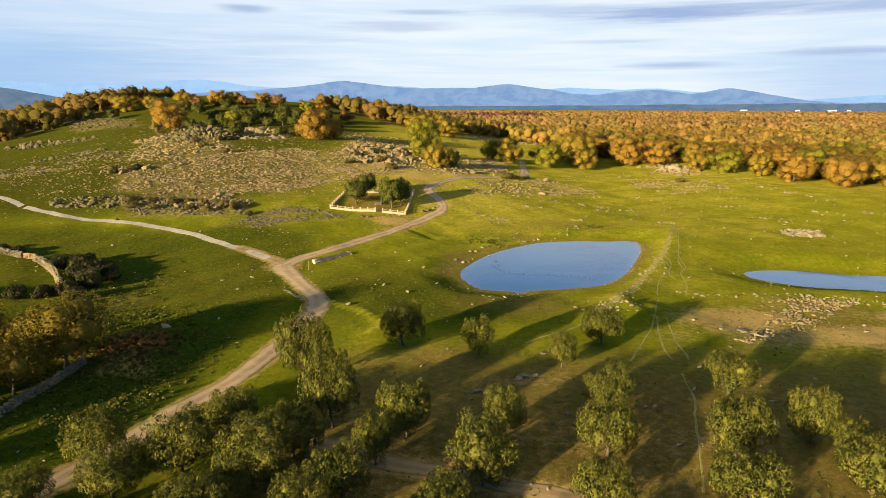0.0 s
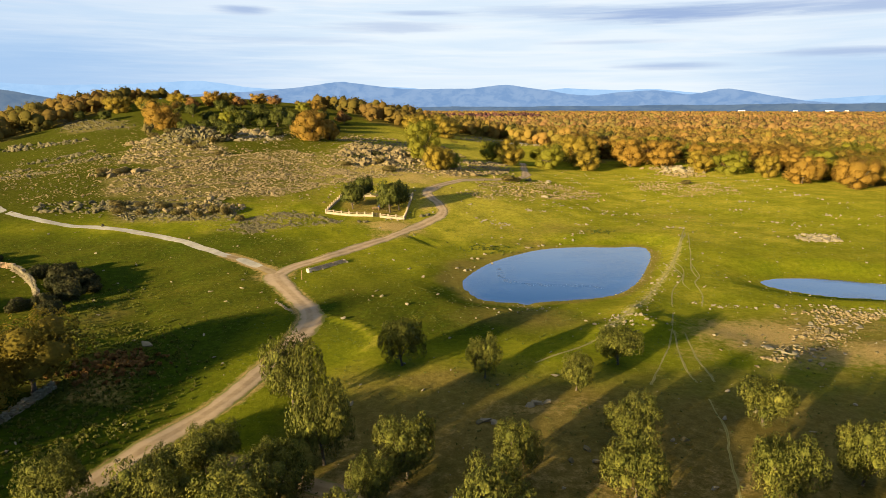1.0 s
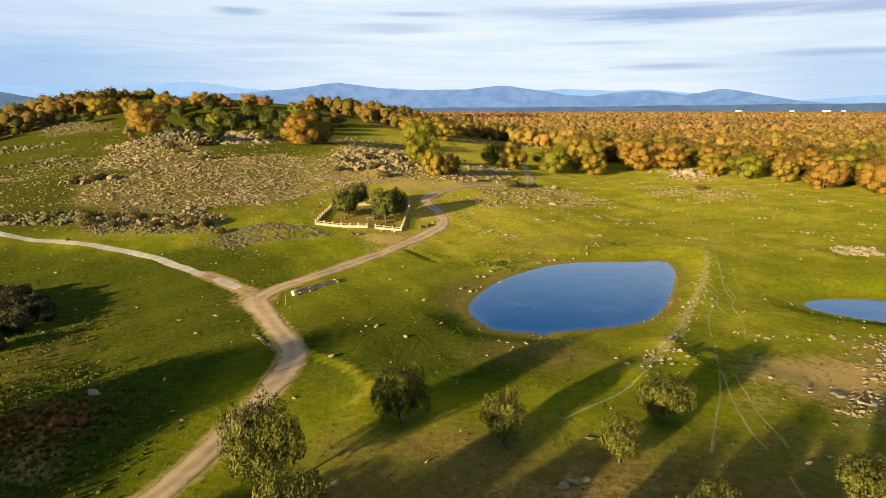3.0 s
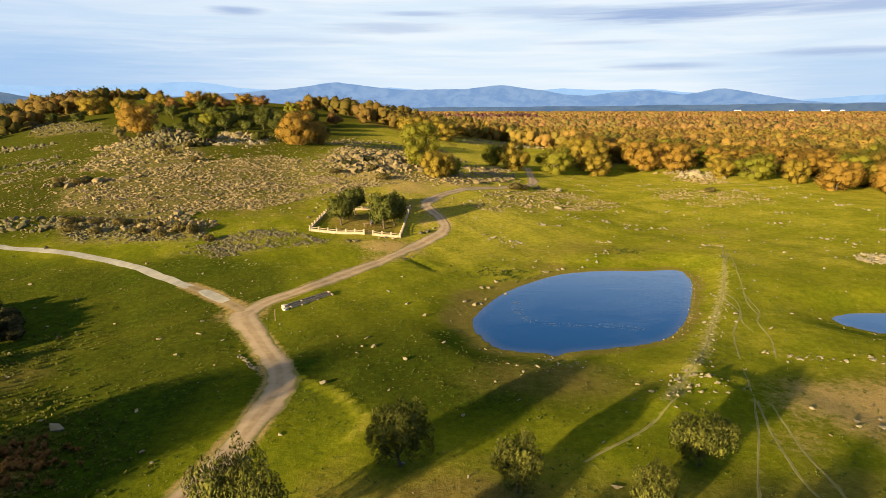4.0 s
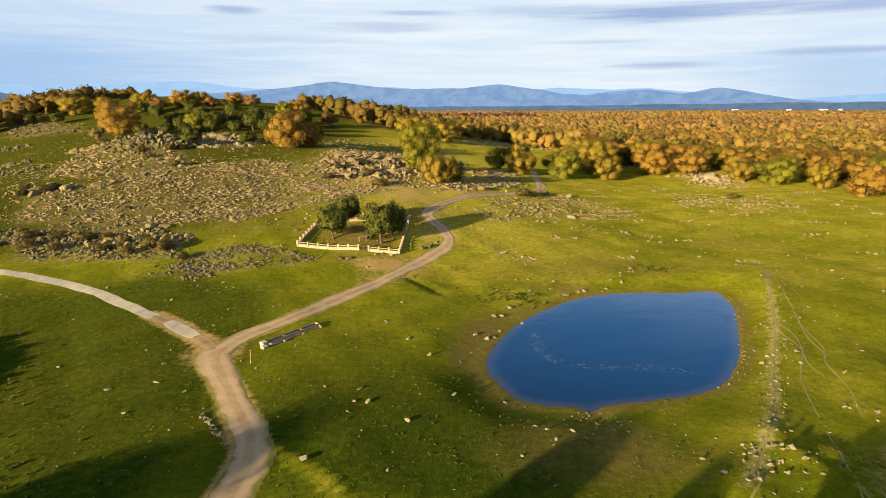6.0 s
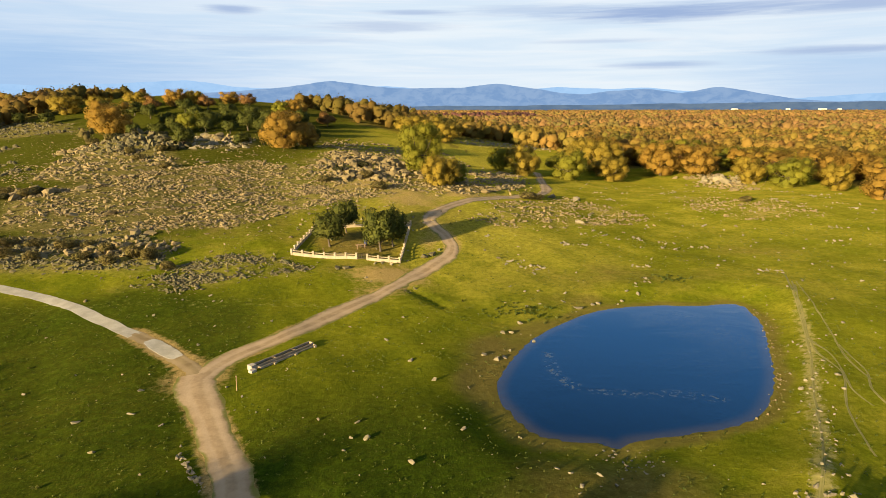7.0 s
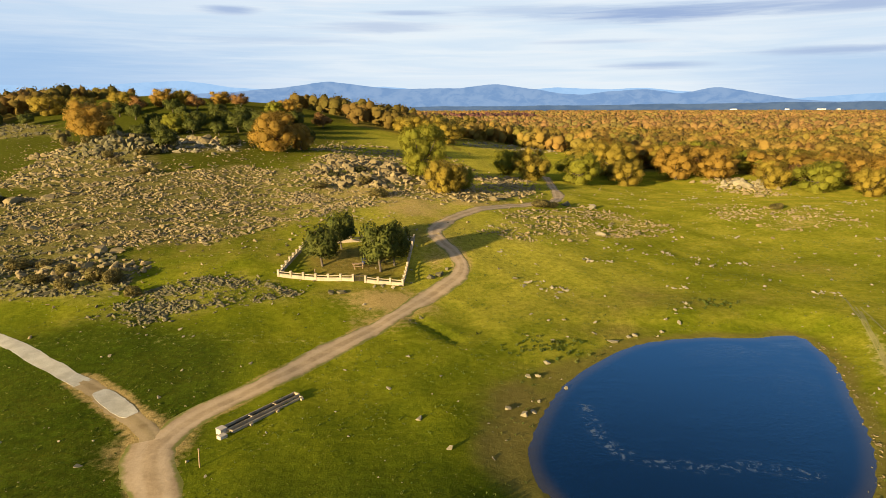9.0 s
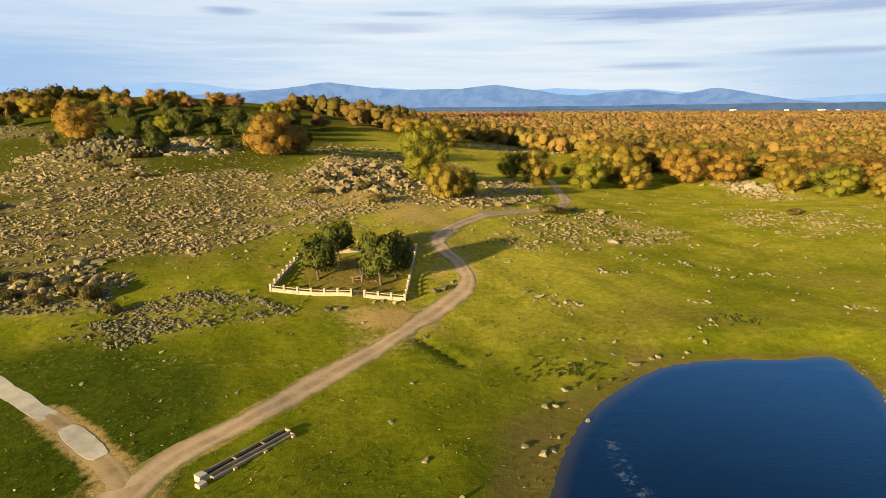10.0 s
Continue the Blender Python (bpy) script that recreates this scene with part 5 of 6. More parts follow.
def build_enclosure():
    root = thing("enclosure_fence", "low cast-stone fence with square capped posts round holm oaks", "fence")
    post = mesh_of("post", boxed(((0.30, 0.30, 1.25), (0, 0, 0.375)), bevel=0.02), STONEWORK)
    cap = mesh_of("cap", boxed(((0.37, 0.37, 0.10), (0, 0, 1.05)), bevel=0.02), STONEWORK)
    panel = mesh_of("low_wall", boxed(((1.0, 0.22, 0.85), (0, 0, 0.05)), ((1.0, 0.27, 0.06), (0, 0, 0.50)), bevel=0.012), STONEWORK)
    bar = mesh_of("rail", boxed(((1.0, 0.10, 0.11), (0, 0, 0.80)), bevel=0.015), STONEWORK)
    corners = [(-28.4, 153.8), (-9.9, 153.5), (-8.7, 173.4), (-26.8, 167.6)]
    bays = [10, 11, 10, 8]
    for k in range(4):
        a, b = np.array(corners[k]), np.array(corners[(k + 1) % 4])
        n = bays[k]
        for i in range(n):
            p, q = a + (b - a) * i / n, a + (b - a) * (i + 1) / n
            pillar = set_shared("post", post, root, (p[0], p[1], height(*p)), math.atan2(*(b - a)[::-1]), (1, 1, 1))
            set_shared("cap", cap, pillar, (0, 0, 0))
            if k == 0 and i == 6:
                continue
            m = (p + q) / 2
            zp, zq = height(*p), height(*q)
            length = np.linalg.norm(q - p) - 0.30
            turn = math.atan2(q[1] - p[1], q[0] - p[0])
            tilt = -math.atan2(zq - zp, np.linalg.norm(q - p))
            for name, me in (("low_wall", panel), ("rail", bar)):
                ob = new(name, me)
                ob.parent = root
                ob.matrix_basis = Matrix.LocRotScale((m[0], m[1], (zp + zq) / 2), Euler((0, tilt, turn)), (length, 1, 1))
    # the gate in the front
    a, b = np.array(corners[0]), np.array(corners[1])
    p, q = a + (b - a) * 0.6, a + (b - a) * 0.7
    m, z = (p + q) / 2, height(*((p + q) / 2))
    gate = thing("enclosure_gate", "low dark iron gate with thin upright bars, closed", "gate", (m[0], m[1], z), math.degrees(math.atan2(q[1] - p[1], q[0] - p[0])))
    wide = np.linalg.norm(q - p) - 0.36
    part("gate_frame", boxed(((wide, 0.04, 0.05), (0, 0, 0.15)), ((wide, 0.04, 0.05), (0, 0, 0.95)), ((0.05, 0.05, 1.0), (-wide / 2, 0, 0.5)), ((0.05, 0.05, 1.0), (wide / 2, 0, 0.5)), ((0.05, 0.05, 1.0), (0, 0, 0.5)), bevel=0.006), IRON, gate)
    rod = mesh_of("bar", boxed(((0.025, 0.025, 0.8), (0, 0, 0.55)), bevel=0.0), IRON)
    for i in range(12):
        set_shared("bar", rod, gate, (-wide / 2 + wide * (i + 0.5) / 12, 0, 0))


build_enclosure()


def picnic_table(x, y, turn):
    root = thing("picnic_table", "weathered wooden picnic table with two benches under trees", "table", (x, y, height(x, y)), turn)
    for i in range(4):
        part("tabletop_plank", boxed(((1.8, 0.17, 0.05), (0, -0.27 + i * 0.18, 0.75)), bevel=0.008), PLANK, root)
    for s in (-1, 1):
        part("bench_seat", boxed(((1.8, 0.26, 0.05), (0, s * 0.68, 0.45)), bevel=0.008), PLANK, root)
        bm = boxed(((0.07, 1.5, 0.08), (s * 0.65, 0, 0.40)), ((0.07, 0.75, 0.08), (s * 0.65, 0, 0.69)), bevel=0.006)
        part("cross_beam", bm, PLANK, root)
        for t in (-1, 1):
            bm = bmesh.new()
            bmesh.ops.create_cube(bm, size=1.0, matrix=Matrix.Translation((s * 0.65, t * 0.42, 0.34)) @ Matrix.Rotation(t * 0.5, 4, "X") @ Matrix.Diagonal((0.07, 0.09, 0.85, 1)))
            part("leg", bm, PLANK, root)


picnic_table(-17.1, 158.8, 12)
bench = thing("stone_bench", "long pale stone bench on two blocks behind holm oaks", "bench", (-18.7, 170.2, height(-18.7, 170.2)), 12)
part("seat", boxed(((3.3, 0.5, 0.14), (0, 0, 0.44)), bevel=0.02), STONEWORK, bench)
for s in (-1, 1):
    part("support", boxed(((0.22, 0.38, 0.5), (s * 1.2, 0, 0.14)), bevel=0.02), STONEWORK, bench)
# blue object of unknown kind, given the shape of a bin
tub = thing("blue_bin", "small blue object of unknown kind beside the picnic table", "bin", (-16.4, 160.6, height(-16.4, 160.6)))
bm = bmesh.new()
bmesh.ops.create_cone(bm, cap_ends=True, segments=16, radius1=0.26, radius2=0.33, depth=0.85, matrix=Matrix.Translation((0, 0, 0.42)))
tub_body = part("bin_body", bm, BLUE_CLOTH, tub)
bm = bmesh.new()
bmesh.ops.create_cone(bm, cap_ends=True, segments=16, radius1=0.36, radius2=0.30, depth=0.09, matrix=Matrix.Translation((0, 0, 0.88)))
part("rim", bm, BLUE_CLOTH, tub_body)

# ---- watering trough by the track ----


def build_trough():
    a, b = np.array((-24.1, 114.6)), np.array((-19.0, 121.7))
    m = (a + b) / 2
    turn = math.degrees(math.atan2(*(b - a)[::-1]))
    length = float(np.linalg.norm(b - a))
    z = min(height(*a), height(*b), height(*m))
    root = thing("watering_trough", "long weathered concrete cattle trough with two stepped channels", "trough", (m[0], m[1], z), turn)
    L = length
    # upper channel: floor, two walls and end walls
    part("upper_floor", boxed(((L, 0.75, 0.36), (0, 0.18, 0.10)), bevel=0.02), TROUGH_STONE, root)
    root.matrix_basis = root.matrix_basis @ Matrix.Diagonal((1, 0.85, 0.58, 1))
    part("back_wall", boxed(((L, 0.11, 0.80), (0, 0.62, 0.32)), bevel=0.03), TROUGH_STONE, root)
    part("middle_wall", boxed(((L, 0.10, 0.74), (0, -0.20, 0.29)), bevel=0.03), TROUGH_STONE, root)
    part("front_wall", boxed(((L - 0.3, 0.10, 0.52), (0.1, -0.78, 0.18)), bevel=0.03), TROUGH_STONE, root)
    part("lower_floor", boxed(((L - 0.3, 0.45, 0.24), (0.1, -0.49, 0.04)), bevel=0.02), TROUGH_STONE, root)
    for x in (-L / 2 + 0.08, L / 2 - 0.08):
        part("end_wall", boxed(((0.17, 0.72, 0.78), (x, 0.21, 0.315)), bevel=0.03), TROUGH_STONE, root)
    for x in (-L / 2 + 0.32, L / 2 - 0.14):
        part("lower_end_wall", boxed(((0.13, 0.46, 0.50), (x, -0.49, 0.175)), bevel=0.02), TROUGH_STONE, root)
    for i in range(2):
        part("brace", boxed(((0.14, 0.62, 0.10), (-L / 2 + L * (i + 1) / 3, 0.21, 0.60)), bevel=0.015), TROUGH_STONE, root)
    for i in range(3):
        part("buttress", boxed(((0.35, 0.30, 0.42), (-L / 2 + 2.2 + i * 3.1, -0.98, 0.12)), bevel=0.03), TROUGH_STONE, root)
    part("water_surface", boxed(((L - 0.36, 0.60, 0.02), (0, 0.21, 0.31)), bevel=0.0), TROUGH_WATER, root, "dark still water in the upper channel")
    head = part("header_box", boxed(((0.7, 0.85, 0.95), (-L / 2 - 0.25, 0.25, 0.34)), bevel=0.03), PALE_BLOCK, root, "pale limewashed inlet box")
    part("lid", boxed(((0.76, 0.92, 0.09), (-L / 2 - 0.25, 0.25, 0.86)), bevel=0.03), PALE_BLOCK, head)
    part("step_block", boxed(((0.75, 0.7, 0.62), (-L / 2 - 0.75, -0.62, 0.18)), bevel=0.04), PALE_BLOCK, root, "pale limewashed block")


build_trough()


def marker_post(name, x, y, tall, label, radius=0.06):
    root = thing(name, label, "post", (x, y, height(x, y)), 20)
    V, F = tube([(0, 0, -0.3), (0.02, 0, tall * 0.5), (0.05, 0.02, tall)], [radius, radius * 0.9, radius * 0.8], 8)
    part("shaft", raw_mesh("shaft", V, F), PLANK, root)
    part("cap", boxed(((radius * 2.6, radius * 2.6, 0.05), (0.05, 0.02, tall + 0.02)), bevel=0.01), PLANK, root)


marker_post("wooden_post", -24.5, 109.2, 1.6, "weathered leaning wooden post in grass near the trough")
marker_post("wooden_post", -23.3, 155.4, 1.0, "short dark wooden post inside the enclosure", 0.08)

# ---- dry-stone field walls ----


def field_wall(line, tall, thick, label, seed):
    r = np.random.default_rng(seed)
    path = smooth(line, 0.34)
    d = np.gradient(path, axis=0)
    d /= np.linalg.norm(d, axis=1, keepdims=True)
    side = np.stack([d[:, 1], -d[:, 0]], 1)
    V, F, off = [], [], 0
    for p, n, t in zip(path, side, d):
        z = height(*p)
        top = tall * r.uniform(0.82, 1.1)
        rows = 4
        for j in range(rows):
            for s in (-1, 1):
                v, f = STONES[int(r.integers(0, len(STONES)))] if j == rows - 1 else CHIPS[int(r.integers(0, len(CHIPS)))]
                w2 = thick * (0.5 - 0.05 * j)
                c = p + n * s * w2 * 0.55 + t * r.uniform(-0.1, 0.1)
                m = np.array(Euler((r.uniform(-0.3, 0.3), r.uniform(-0.3, 0.3), r.uniform(0, 6.28))).to_matrix())
                V.append((v * (0.26, 0.24, top / rows * 0.72)) @ m.T + (c[0], c[1], z + top * (j + 0.4) / rows))
                F.append(f + off)
                off += len(v)
    root = thing("field_wall", label, "wall")
    me = rounded(raw_mesh("masonry", np.concatenate(V), np.concatenate(F)), False)
    tagged(part("masonry", me, ROCK_PALE, root), kind="stuff")


field_wall([(-104.0, 122.0), (-95.0, 119.0), (-85.1, 116.5), (-79.8, 115.0)], 1.25, 0.7, "pale dry-stone field wall beside a wooden gate", 31)
field_wall([(-76.9, 114.2), (-74.0, 112.2), (-71.4, 109.6), (-68.4, 106.4), (-66.0, 103.2), (-63.9, 100.6)], 1.5, 0.8, "pale broken dry-stone wall overgrown with brambles", 32)
field_wall([(-43.5, 44.0), (-42.5, 54.8), (-41.8, 60.0), (-41.4, 67.4)], 0.95, 0.7, "shaded grey dry-stone wall under autumn oaks", 33)

wooden_gate = thing("field_gate", "brown wooden bar gate in a dry-stone wall, closed", "gate", (-78.3, 114.65, height(-78.3, 114.65)), math.degrees(math.atan2(-0.8, 2.6)))
for i in range(5):
    part("rail", boxed(((2.7, 0.05, 0.11), (0, 0, 0.2 + i * 0.22)), bevel=0.01), PLANK, wooden_gate)
for s in (-1.32, 0.0, 1.32):
    part("upright", boxed(((0.09, 0.07, 1.25), (s, 0.06, 0.62)), bevel=0.01), PLANK, wooden_gate)

# ---- shrubs and hedges ----


def make_bush(name, label, mat, h, w, leaves, size, seed, deep=1.0):
    rng = np.random.default_rng(seed)
    root = thing(name, label, "bush")
    lobes = [((0, 0, h * 0.45), (w * 0.34, w * 0.34 * deep, h * 0.5))]
    for i in range(9):
        a = 2 * math.pi * (i * 0.618)
        q = w * rng.uniform(0.2, 0.36)
        s = w * rng.uniform(0.13, 0.22)
        lobes.append(((math.cos(a) * q, math.sin(a) * q * deep, h * rng.uniform(0.3, 0.65)), (s, s, h * rng.uniform(0.22, 0.38))))
    part("foliage", leafy("foliage", *leaves_on(rng, lobes, leaves, size, 0.4, 0.0, 0.5)), mat, root)
    stems = []
    for i in range(5):
        a = 2 * math.pi * i / 5
        stems.append(tube([(0.05 * math.cos(a), 0.05 * math.sin(a), -0.2), (w * 0.12 * math.cos(a), w * 0.12 * math.sin(a), h * 0.35), (w * 0.22 * math.cos(a), w * 0.22 * math.sin(a), h * 0.6)], [0.05, 0.035, 0.015], 5))
    part("stems", raw_mesh("stems", *join(stems)), BARK, root)
    return root


bramble = Nursery([make_bush("bramble_bush", "dark tangled bramble bush along a field wall", BUSH, 2.0, 3.2, 1500, 0.28, 200 + i) for i in range(3)], 2.0, 3.2)
broom = Nursery([make_bush("broom_bush", "dry brown broom bush among granite rocks", BROOM, 1.6, 2.8, 1300, 0.24, 210 + i) for i in range(3)], 1.6, 2.8)
for x, y, h, wd in ((-70.1, 111.0, 2.6, 4.0), (-68.0, 112.3, 2.4, 4.0), (-65.4, 109.9, 3.0, 4.6), (-62.4, 106.6, 3.0, 4.6), (-60.4, 103.4, 2.8, 4.4), (-63.4, 104.6, 2.6, 4.0), (-59.4, 107.0, 2.2, 4.2), (-58.6, 99.6, 2.6, 4.4),
                    (-60.0, 96.4, 2.4, 4.0), (-63.0, 94.4, 2.2, 3.8), (-66.4, 93.0, 2.2, 4.0), (-70.0, 92.2, 2.2, 4.0), (-74.0, 91.6, 2.2, 4.0), (-78.0, 91.0, 2.2, 4.0), (-56.8, 92.4, 2.2, 3.8), (-66.8, 114.0, 2.0, 3.6),
                    (-82.0, 117.6, 1.4, 3.0), (-86.0, 119.0, 1.3, 2.8), (-57.4, 104.6, 1.8, 3.4), (-62.0, 110.4, 2.2, 4.0)):
    bramble.plant(x, y, h, wd, pick, "brambles along the field wall")
for x, y, h, wd in ((-96.0, 248.0, 2.0, 5.0), (-88.0, 247.0, 1.8, 5.0), (-84.0, 243.0, 1.6, 4.0), (-101.0, 246.0, 1.8, 4.0), (-92.0, 240.0, 1.4, 3.4), (-81.0, 238.0, 1.6, 4.0), (-24.0, 228.0, 1.6, 4.0), (-30.0, 222.0, 1.4, 3.0), (-92.5, 190.0, 1.6, 3.6), (-98.0, 186.5, 1.4, 3.0)):
    bramble.plant(x, y, h, wd, pick, "brambles among the rocks")
for x, y, h, wd in ((-68.0, 155.8, 1.6, 4.0), (-64.4, 156.6, 1.3, 2.6), (-59.1, 152.8, 1.9, 3.0), (-53.7, 150.4, 2.2, 3.6), (-50.6, 149.4, 2.0, 3.0), (-73.5, 156.4, 1.4, 3.0), (21.0, 212.4, 2.0, 5.6), (81.1, 217.4, 1.6, 3.6),
                    (-111.7, 251.2, 2.6, 5.0), (-92.0, 233.8, 2.2, 4.0), (-86.1, 226.0, 1.8, 4.0), (-93.6, 188.4, 1.8, 5.0), (-74.5, 215.5, 1.6, 3.4), (-21.6, 215.7, 2.0, 5.0), (-17.6, 204.5, 2.0, 5.0), (-31.7, 209.5, 1.6, 4.0),
                    (-76.5, 152.0, 1.6, 3.4), (-79.0, 157.0, 1.8, 4.0), (-70.5, 150.5, 1.5, 3.0), (-62.0, 150.0, 1.6, 3.2), (-56.5, 147.6, 1.8, 3.0), (-46.4, 146.0, 1.5, 2.6), (-100.5, 190.5, 1.8, 4.0), (-103.0, 245.0, 2.4, 4.0), (-84.0, 236.0, 2.0, 3.6), (24.0, 213.6, 1.5, 3.0)):
    broom.plant(x, y, h, wd, pick, "broom among the rocks")
thicket = make_tree("bare_thorn_tree", "small grey thorn tree with few leaves on the hill", "tree", BROOM, 6.5, 6.0, 1.0, 700, 0.28, 231, 9, 0.5, 0.1, 0.4, 0, 3)
thicket.matrix_basis = pose(-114.0, 252.5, height(-114.0, 252.5) - 0.05)

# ---- single boulders ----
BOULDER_SHAPES = [rock_shape(500 + i, 15) for i in range(7)]
BOULDER_MESHES = {}
for tone, mat in (("tan", ROCK), ("pale", ROCK_PALE), ("grey", ROCK_GREY)):
    BOULDER_MESHES[tone] = []
    for v, f in BOULDER_SHAPES:
        me = rounded(raw_mesh("boulder", v, f), False)
        me.materials.append(mat)
        BOULDER_MESHES[tone].append(me)


def boulder(x, y, size, tone, label, group, tall=0.8):
    me = BOULDER_MESHES[tone][int(pick.integers(0, 7))]
    ob = new("boulder", me)
    ob.matrix_basis = Matrix.LocRotScale((x, y, height(x, y) + size * tall * 0.25), Euler((pick.uniform(-0.3, 0.3), pick.uniform(-0.3, 0.3), pick.uniform(0, 6.28))),
                                         (size * pick.uniform(0.8, 1.25), size * pick.uniform(0.8, 1.2), size * tall * pick.uniform(0.8, 1.2)))
    return tagged(ob, label, "boulder", group)


for x, y, s in ((2.0, 120.4, 0.40), (3.6, 119.5, 0.50), (4.6, 120.2, 0.42), (5.2, 128.0, 0.34), (6.3, 128.4, 0.45), (8.0, 131.8, 0.48), (17.9, 138.9, 0.62), (21.4, 141.2, 0.5), (20.4, 140.6, 0.4), (27.0, 145.6, 0.42),
                (28.7, 144.8, 0.42), (25.4, 142.3, 0.38), (9.0, 125.8, 0.36), (5.5, 122.5, 0.28)):
    boulder(x, y, s, "pale", "pale rounded granite boulder on the muddy pond shore", "boulders by the pond", 0.9)
for x, y, s, tone in ((-67.0, 222.4, 1.6, "tan"), (28.4, 220.4, 1.3, "grey"), (35.0, 219.4, 1.1, "pale"), (28.9, 188.3, 1.0, "pale"), (-58.7, 162.4, 1.3, "tan"), (-56.1, 162.2, 1.2, "tan"), (-35.1, 229.5, 1.9, "tan"),
                      (-32.7, 235.0, 1.9, "tan"), (9.7, 212.5, 1.5, "tan"), (-18.5, 149.6, 0.7, "grey"), (-20.0, 149.2, 0.6, "grey"), (-4.4, 158.6, 0.8, "grey"), (-3.1, 161.4, 0.5, "pale"), (-5.6, 157.2, 0.7, "grey"),
                      (8.6, 62.5, 0.6, "pale"), (9.6, 62.6, 0.5, "pale"), (7.9, 62.0, 0.5, "pale"), (3.4, 59.3, 0.5, "pale"), (4.2, 58.8, 0.4, "pale"), (2.8, 58.9, 0.35, "grey"), (11.4, 53.5, 0.4, "grey"), (19.9, 54.6, 0.4, "grey"),
                      (9.8, 51.9, 0.3, "grey"), (-37.6, 80.5, 0.7, "pale")):
    boulder(x, y, s, tone, {"tan": "weathered tan granite boulder on the rocky slope", "pale": "pale granite boulder lying in grass", "grey": "lichened grey granite boulder lying in grass"}[tone], "boulders in the pasture")
for i in range(90):
    a, q = pick.uniform(0, 6.28), math.sqrt(pick.random())
    boulder(-94 + 15 * q * math.cos(a), 242 + 9 * q * math.sin(a), pick.uniform(0.4, 0.85) + 0.75 * (1 - q), "grey" if i % 3 else "tan", "large weathered granite boulder in a rocky outcrop", "boulders of the outcrop", 1.15)
for i in range(70):
    a, q = pick.uniform(0, 6.28), math.sqrt(pick.random())
    boulder(-24 + 13 * q * math.cos(a), 226 + 12 * q * math.sin(a), pick.uniform(0.4, 0.8) + 0.7 * (1 - q), "tan", "weathered tan granite boulder on the rocky slope", "boulders of the shoulder", 1.05)
for i in range(40):
    a, q = pick.uniform(0, 6.28), math.sqrt(pick.random())
    boulder(81.5 + 4.5 * q * math.cos(a), 141.5 + 3 * q * math.sin(a), pick.uniform(0.3, 0.85), "pale", "pale granite boulder in a low heap", "boulders of the pale heap", 0.8)

for i in range(16):
    k = i % 2
    a, q = pick.uniform(0, 6.28), math.sqrt(pick.random())
    boulder(-66 + 22 * q * math.cos(a) if k else -64 + 14 * q * math.cos(a), 188 + 16 * q * math.sin(a) if k else 157 + 6 * q * math.sin(a), pick.uniform(0.9, 1.8), "tan" if k else "grey", "broad flat slab of bare granite in the slope", "granite slabs of the slope", 0.3)

for cx, cy, rx, ry in ((42, 77.5, 4, 3), (52, 88, 4.5, 3.5)):
    for i in range(20):
        a, q = pick.uniform(0, 6.28), math.sqrt(pick.random())
        boulder(cx + rx * q * math.cos(a), cy + ry * q * math.sin(a), pick.uniform(0.3, 0.6), "pale", "flat pale granite slab breaking the dry ground", "slabs of the dry flat", 0.4)
# outcrops: centre, half widths, count, smallest and largest stone
for k, (cx, cy, rx, ry, count, small, large, mat) in enumerate((
        (-178, 276, 14, 5, 100, 0.4, 1.4, ROCK_GREY), (-159, 277, 7, 4, 40, 0.3, 1.1, ROCK_GREY), (-96, 189, 7, 4, 40, 0.4, 1.5, ROCK), (-125, 221, 12, 5, 90, 0.2, 0.8, ROCK_GREY), (-131, 198, 16, 6, 130, 0.2, 0.7, ROCK_GREY),
        (-86, 157, 14, 5.5, 170, 0.25, 0.9, ROCK_GREY), (-60, 155, 12, 5, 130, 0.2, 0.75, ROCK), (-74, 262, 9, 4, 50, 0.6, 1.8, ROCK), (100, 272, 9, 8, 50, 0.5, 1.7, ROCK_PALE), (-140, 235, 14, 6, 100, 0.2, 0.8, ROCK_GREY), (-150, 215, 12, 6, 80, 0.2, 0.7, ROCK_GREY), (-112, 243, 8, 5, 70, 0.3, 1.0, ROCK))):
    r = np.random.default_rng(700 + k)
    a, q = r.uniform(0, 6.28, count), np.sqrt(r.random(count))
    scatter("rock_outcrop", cx + rx * q * np.cos(a), cy + ry * q * np.sin(a), sizes(r, count, small, large, 2.0), CRAGS, mat, "large weathered granite boulders crowded in a low outcrop", 0.95, 720 + k)

# stones along the pond's eastern bank and the gravelly wash at its near end
r = np.random.default_rng(83)
east = POND_LINE[(POND_LINE[:, 0] > 27) & (POND_LINE[:, 1] < 139)]
k = r.integers(0, len(east), 240)
x, y = east[k, 0] + np.abs(r.normal(0.5, 0.8, 240)), east[k, 1] + r.normal(0, 0.8, 240)
scatter("shore_stones", x, y, sizes(r, 240, 0.04, 0.22, 3), CHIPS, ROCK, "small stones along the muddy pond bank", 0.7, 84)
x, y = r.normal(13, 1.3, 60), r.normal(96.6, 1.6, 60)
scatter("wash_stones", x, y, sizes(r, 60, 0.05, 0.2, 2), CHIPS, ROCK_PALE, "pale pebbles in a shallow wash by the pond", 0.7, 85)

k = r.integers(0, len(DAM_LINE) - 1, 420)
x, y = DAM_LINE[k, 0] + r.normal(0, 1.1, 420), DAM_LINE[k, 1] + r.normal(0, 1.3, 420)
ok = (y < 124) & off_track(x, y, 0.2)
scatter("bank_stones", x[ok], y[ok], sizes(r, ok.sum(), 0.05, 0.26, 3), CHIPS, ROCK_PALE, "small pale stones along the crest of the pond bank", 0.7, 89)
x, y = r.normal(25.0, 2.0, 70), r.normal(88.0, 2.6, 70)
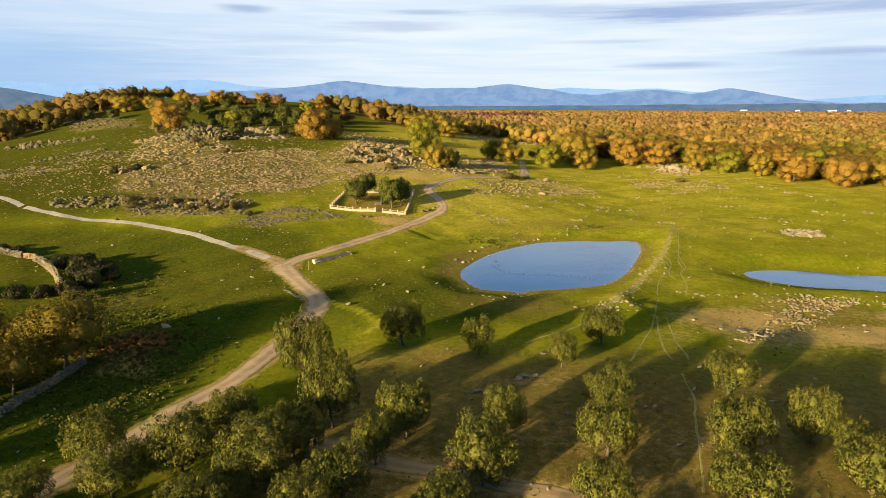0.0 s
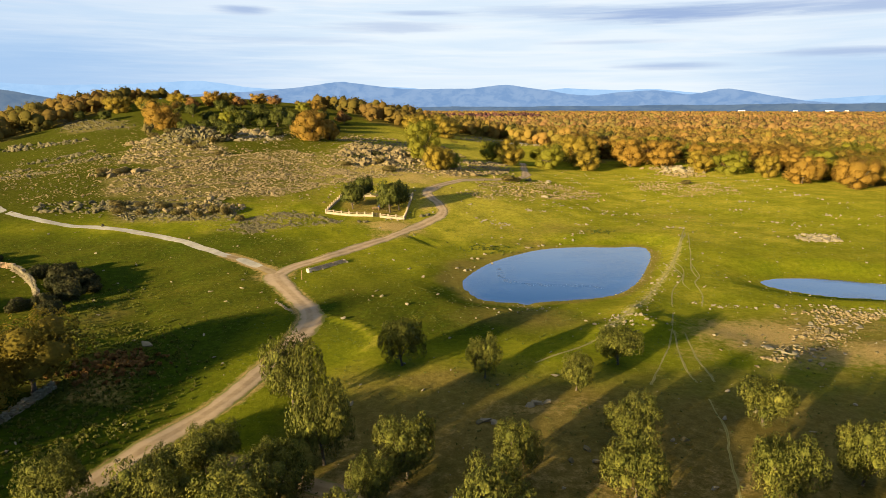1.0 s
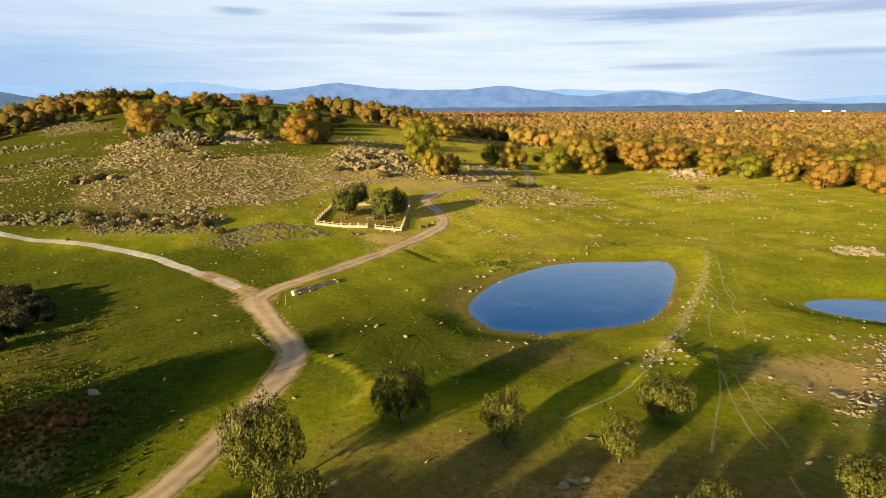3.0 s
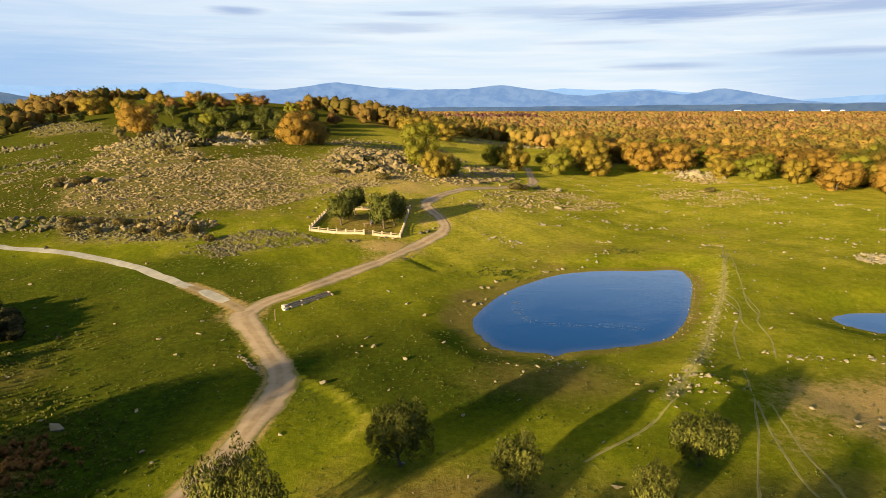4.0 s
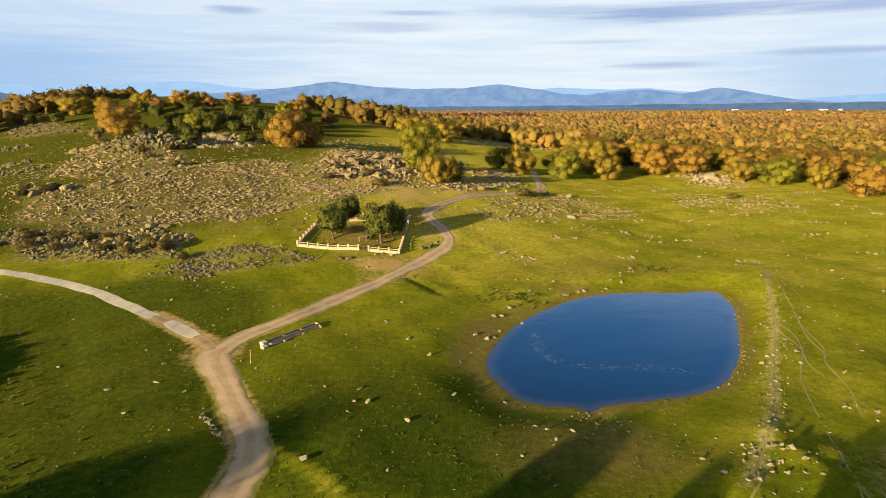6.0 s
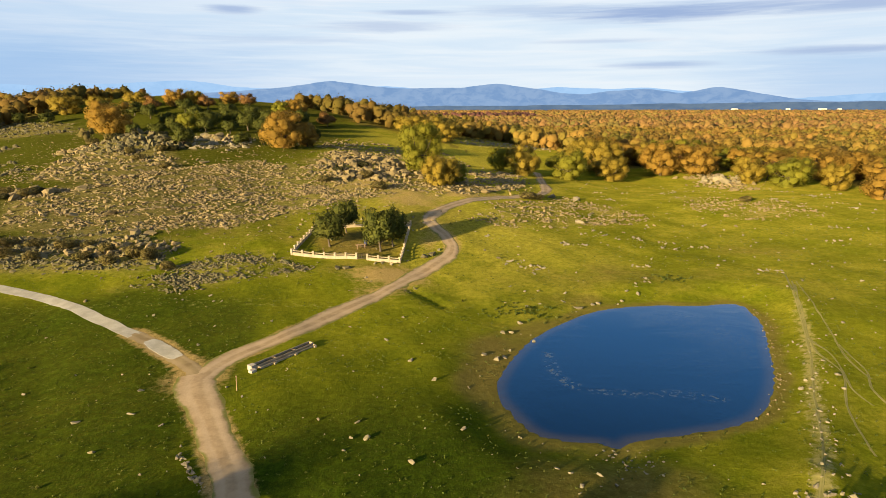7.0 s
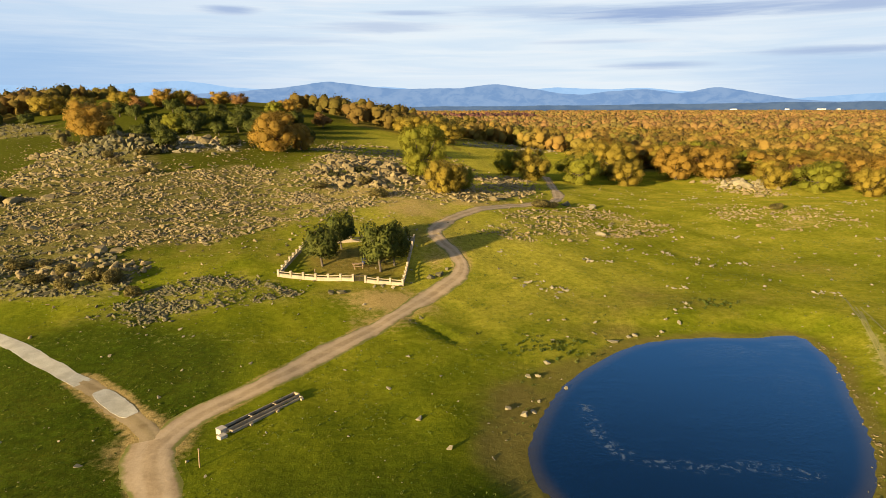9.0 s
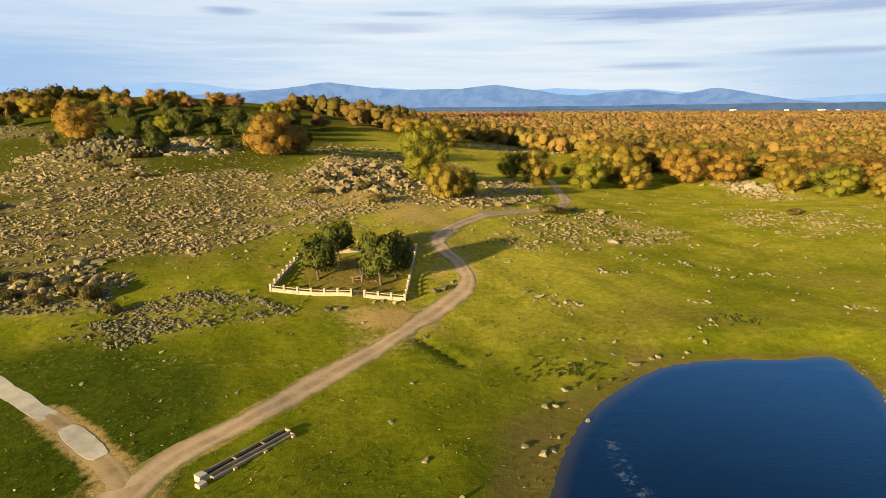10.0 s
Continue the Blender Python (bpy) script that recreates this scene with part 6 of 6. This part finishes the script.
scatter("bank_rubble", x, y, sizes(r, 70, 0.08, 0.4, 2.5), CHIPS, ROCK_PALE, "pale rubble where the pond bank meets the grass", 0.7, 92)

# low stone kerb beside the track, and stones at the ditch
x = np.linspace(-25.8, -22.0, 60) + r.normal(0, 0.15, 60)
y = 96.9 - (x + 25.6) * 1.32 + r.normal(0, 0.2, 60)
scatter("verge_stones", x, y, sizes(r, 60, 0.08, 0.32, 2), CHIPS, ROCK_PALE, "row of pale stones on the track's grassy verge", 0.7, 86)
x, y = r.uniform(-8.6, -6.6, 16), r.uniform(142.2, 144.2, 16)
scatter("ditch_stones", x, y, sizes(r, 16, 0.12, 0.4, 2), CHIPS, ROCK_GREY, "grey stones at the mouth of a small ditch", 0.8, 87)

# ---- low weeds and tussocks over the pasture ----


def weeds(name, x, y, tall, mat, label, blades=4, seed=5):
    r = np.random.default_rng(seed)
    z = land(x, y)
    n = len(x)
    V = []
    for b in range(blades):
        a = r.uniform(0, 6.28, n)
        s = tall * r.uniform(0.5, 1.3, n)
        out = np.stack([np.cos(a), np.sin(a)], 1) * (s * r.uniform(0.2, 0.7, n))[:, None]
        side = np.stack([-np.sin(a), np.cos(a)], 1) * (s * 0.42)[:, None]
        p = np.stack([x, y], 1) + r.normal(0, 0.08, (n, 2))
        base, mid = np.column_stack([p, z - 0.02]), np.column_stack([p + out * 0.6, z + s * 0.6])
        V.append(np.stack([base, mid + np.column_stack([side, np.zeros(n)]), np.column_stack([p + out, z + s * 0.85]), mid - np.column_stack([side, np.zeros(n)])], 1).reshape(-1, 3))
    V = np.concatenate(V)
    me = raw_mesh(name, V, np.arange(len(V)).reshape(-1, 4))
    me.materials.append(mat)
    tagged(new(name, me), label, "grass", kind="stuff")


r = np.random.default_rng(91)
x, y = r.uniform(-85, 95, 26000), 38 + 150 * r.random(26000)
g = np.sin(x * 0.21 + 2 * np.sin(y * 0.13)) * np.sin(y * 0.27 + 2 * np.sin(x * 0.11)) + 0.6 * np.sin(x * 0.9 + 1.1 * y)
ok = off_track(x, y, 0.2) & (r.random(len(x)) < np.clip(0.35 + 0.45 * g, 0.06, 1))
weeds("pasture_weeds", x[ok], y[ok], 0.14, WEED, "low green weeds and tussocks in grazed pasture")
x, y = np.concatenate([r.normal(8.5, 2.4, 50), r.normal(36.6, 2.2, 30)]), np.concatenate([r.normal(136, 1.6, 50), r.normal(151, 1.0, 30)])
ok = off_track(x, y)
weeds("rushes", x[ok], y[ok], 0.32, WEED, "dark clumps of rushes near the pond", 7, 6)

# rank tussocks and low thorn in the rough ground by the field wall
r = np.random.default_rng(97)
x, y = [], []
for cx, cy, a, b, k in ((-35, 66, 4, 8, 520), (-38.5, 73, 3.5, 5, 420), (-53, 96, 3.5, 6, 260), (-34, 57, 5, 4, 260), (-43, 82, 4, 4, 200)):
    x.append(r.normal(cx, a, k)), y.append(r.normal(cy, b, k))
x, y = np.concatenate(x), np.concatenate(y)
ok = off_track(x, y, 0.6)
weeds("tussocks", x[ok], y[ok], 0.26, TUSSOCK, "dark rank tussocks in rough ground beside a wall", 7, 8)
x, y = r.normal(-38.5, 2.4, 130), r.normal(73.5, 2.4, 130)
weeds("dead_thorn", x, y, 0.55, BROWN, "low brown dead thorn and bracken patch in grass", 8, 9)

# ---- far buildings on the plain ----
WHITEWASH = concrete_material("whitewash", (0.50, 0.48, 0.44), (0.58, 0.56, 0.52), 0.2)
for bearing, size in ((24.8, 34), (28.6, 22), (30.9, 40), (32.0, 18)):
    b = radians(bearing)
    x, y = 3960 * math.sin(b), 3960 * math.cos(b)
    house = thing("far_building", "long white farm building far off on the plain", "building", (x, y, 17), -bearing, "far farm buildings")
    part("wall", boxed(((size, 12, 30), (0, 0, -10)), bevel=0.1), WHITEWASH, house)
    bm = bmesh.new()
    v = [bm.verts.new(p) for p in ((-size / 2, -6.5, 5), (size / 2, -6.5, 5), (size / 2, 6.5, 5), (-size / 2, 6.5, 5), (-size / 2, 0, 7.5), (size / 2, 0, 7.5))]
    for f in ((0, 1, 5, 4), (2, 3, 4, 5), (0, 4, 3), (1, 2, 5), (0, 3, 2, 1)):
        bm.faces.new([v[k] for k in f])
    part("roof", bm, WHITEWASH, house)
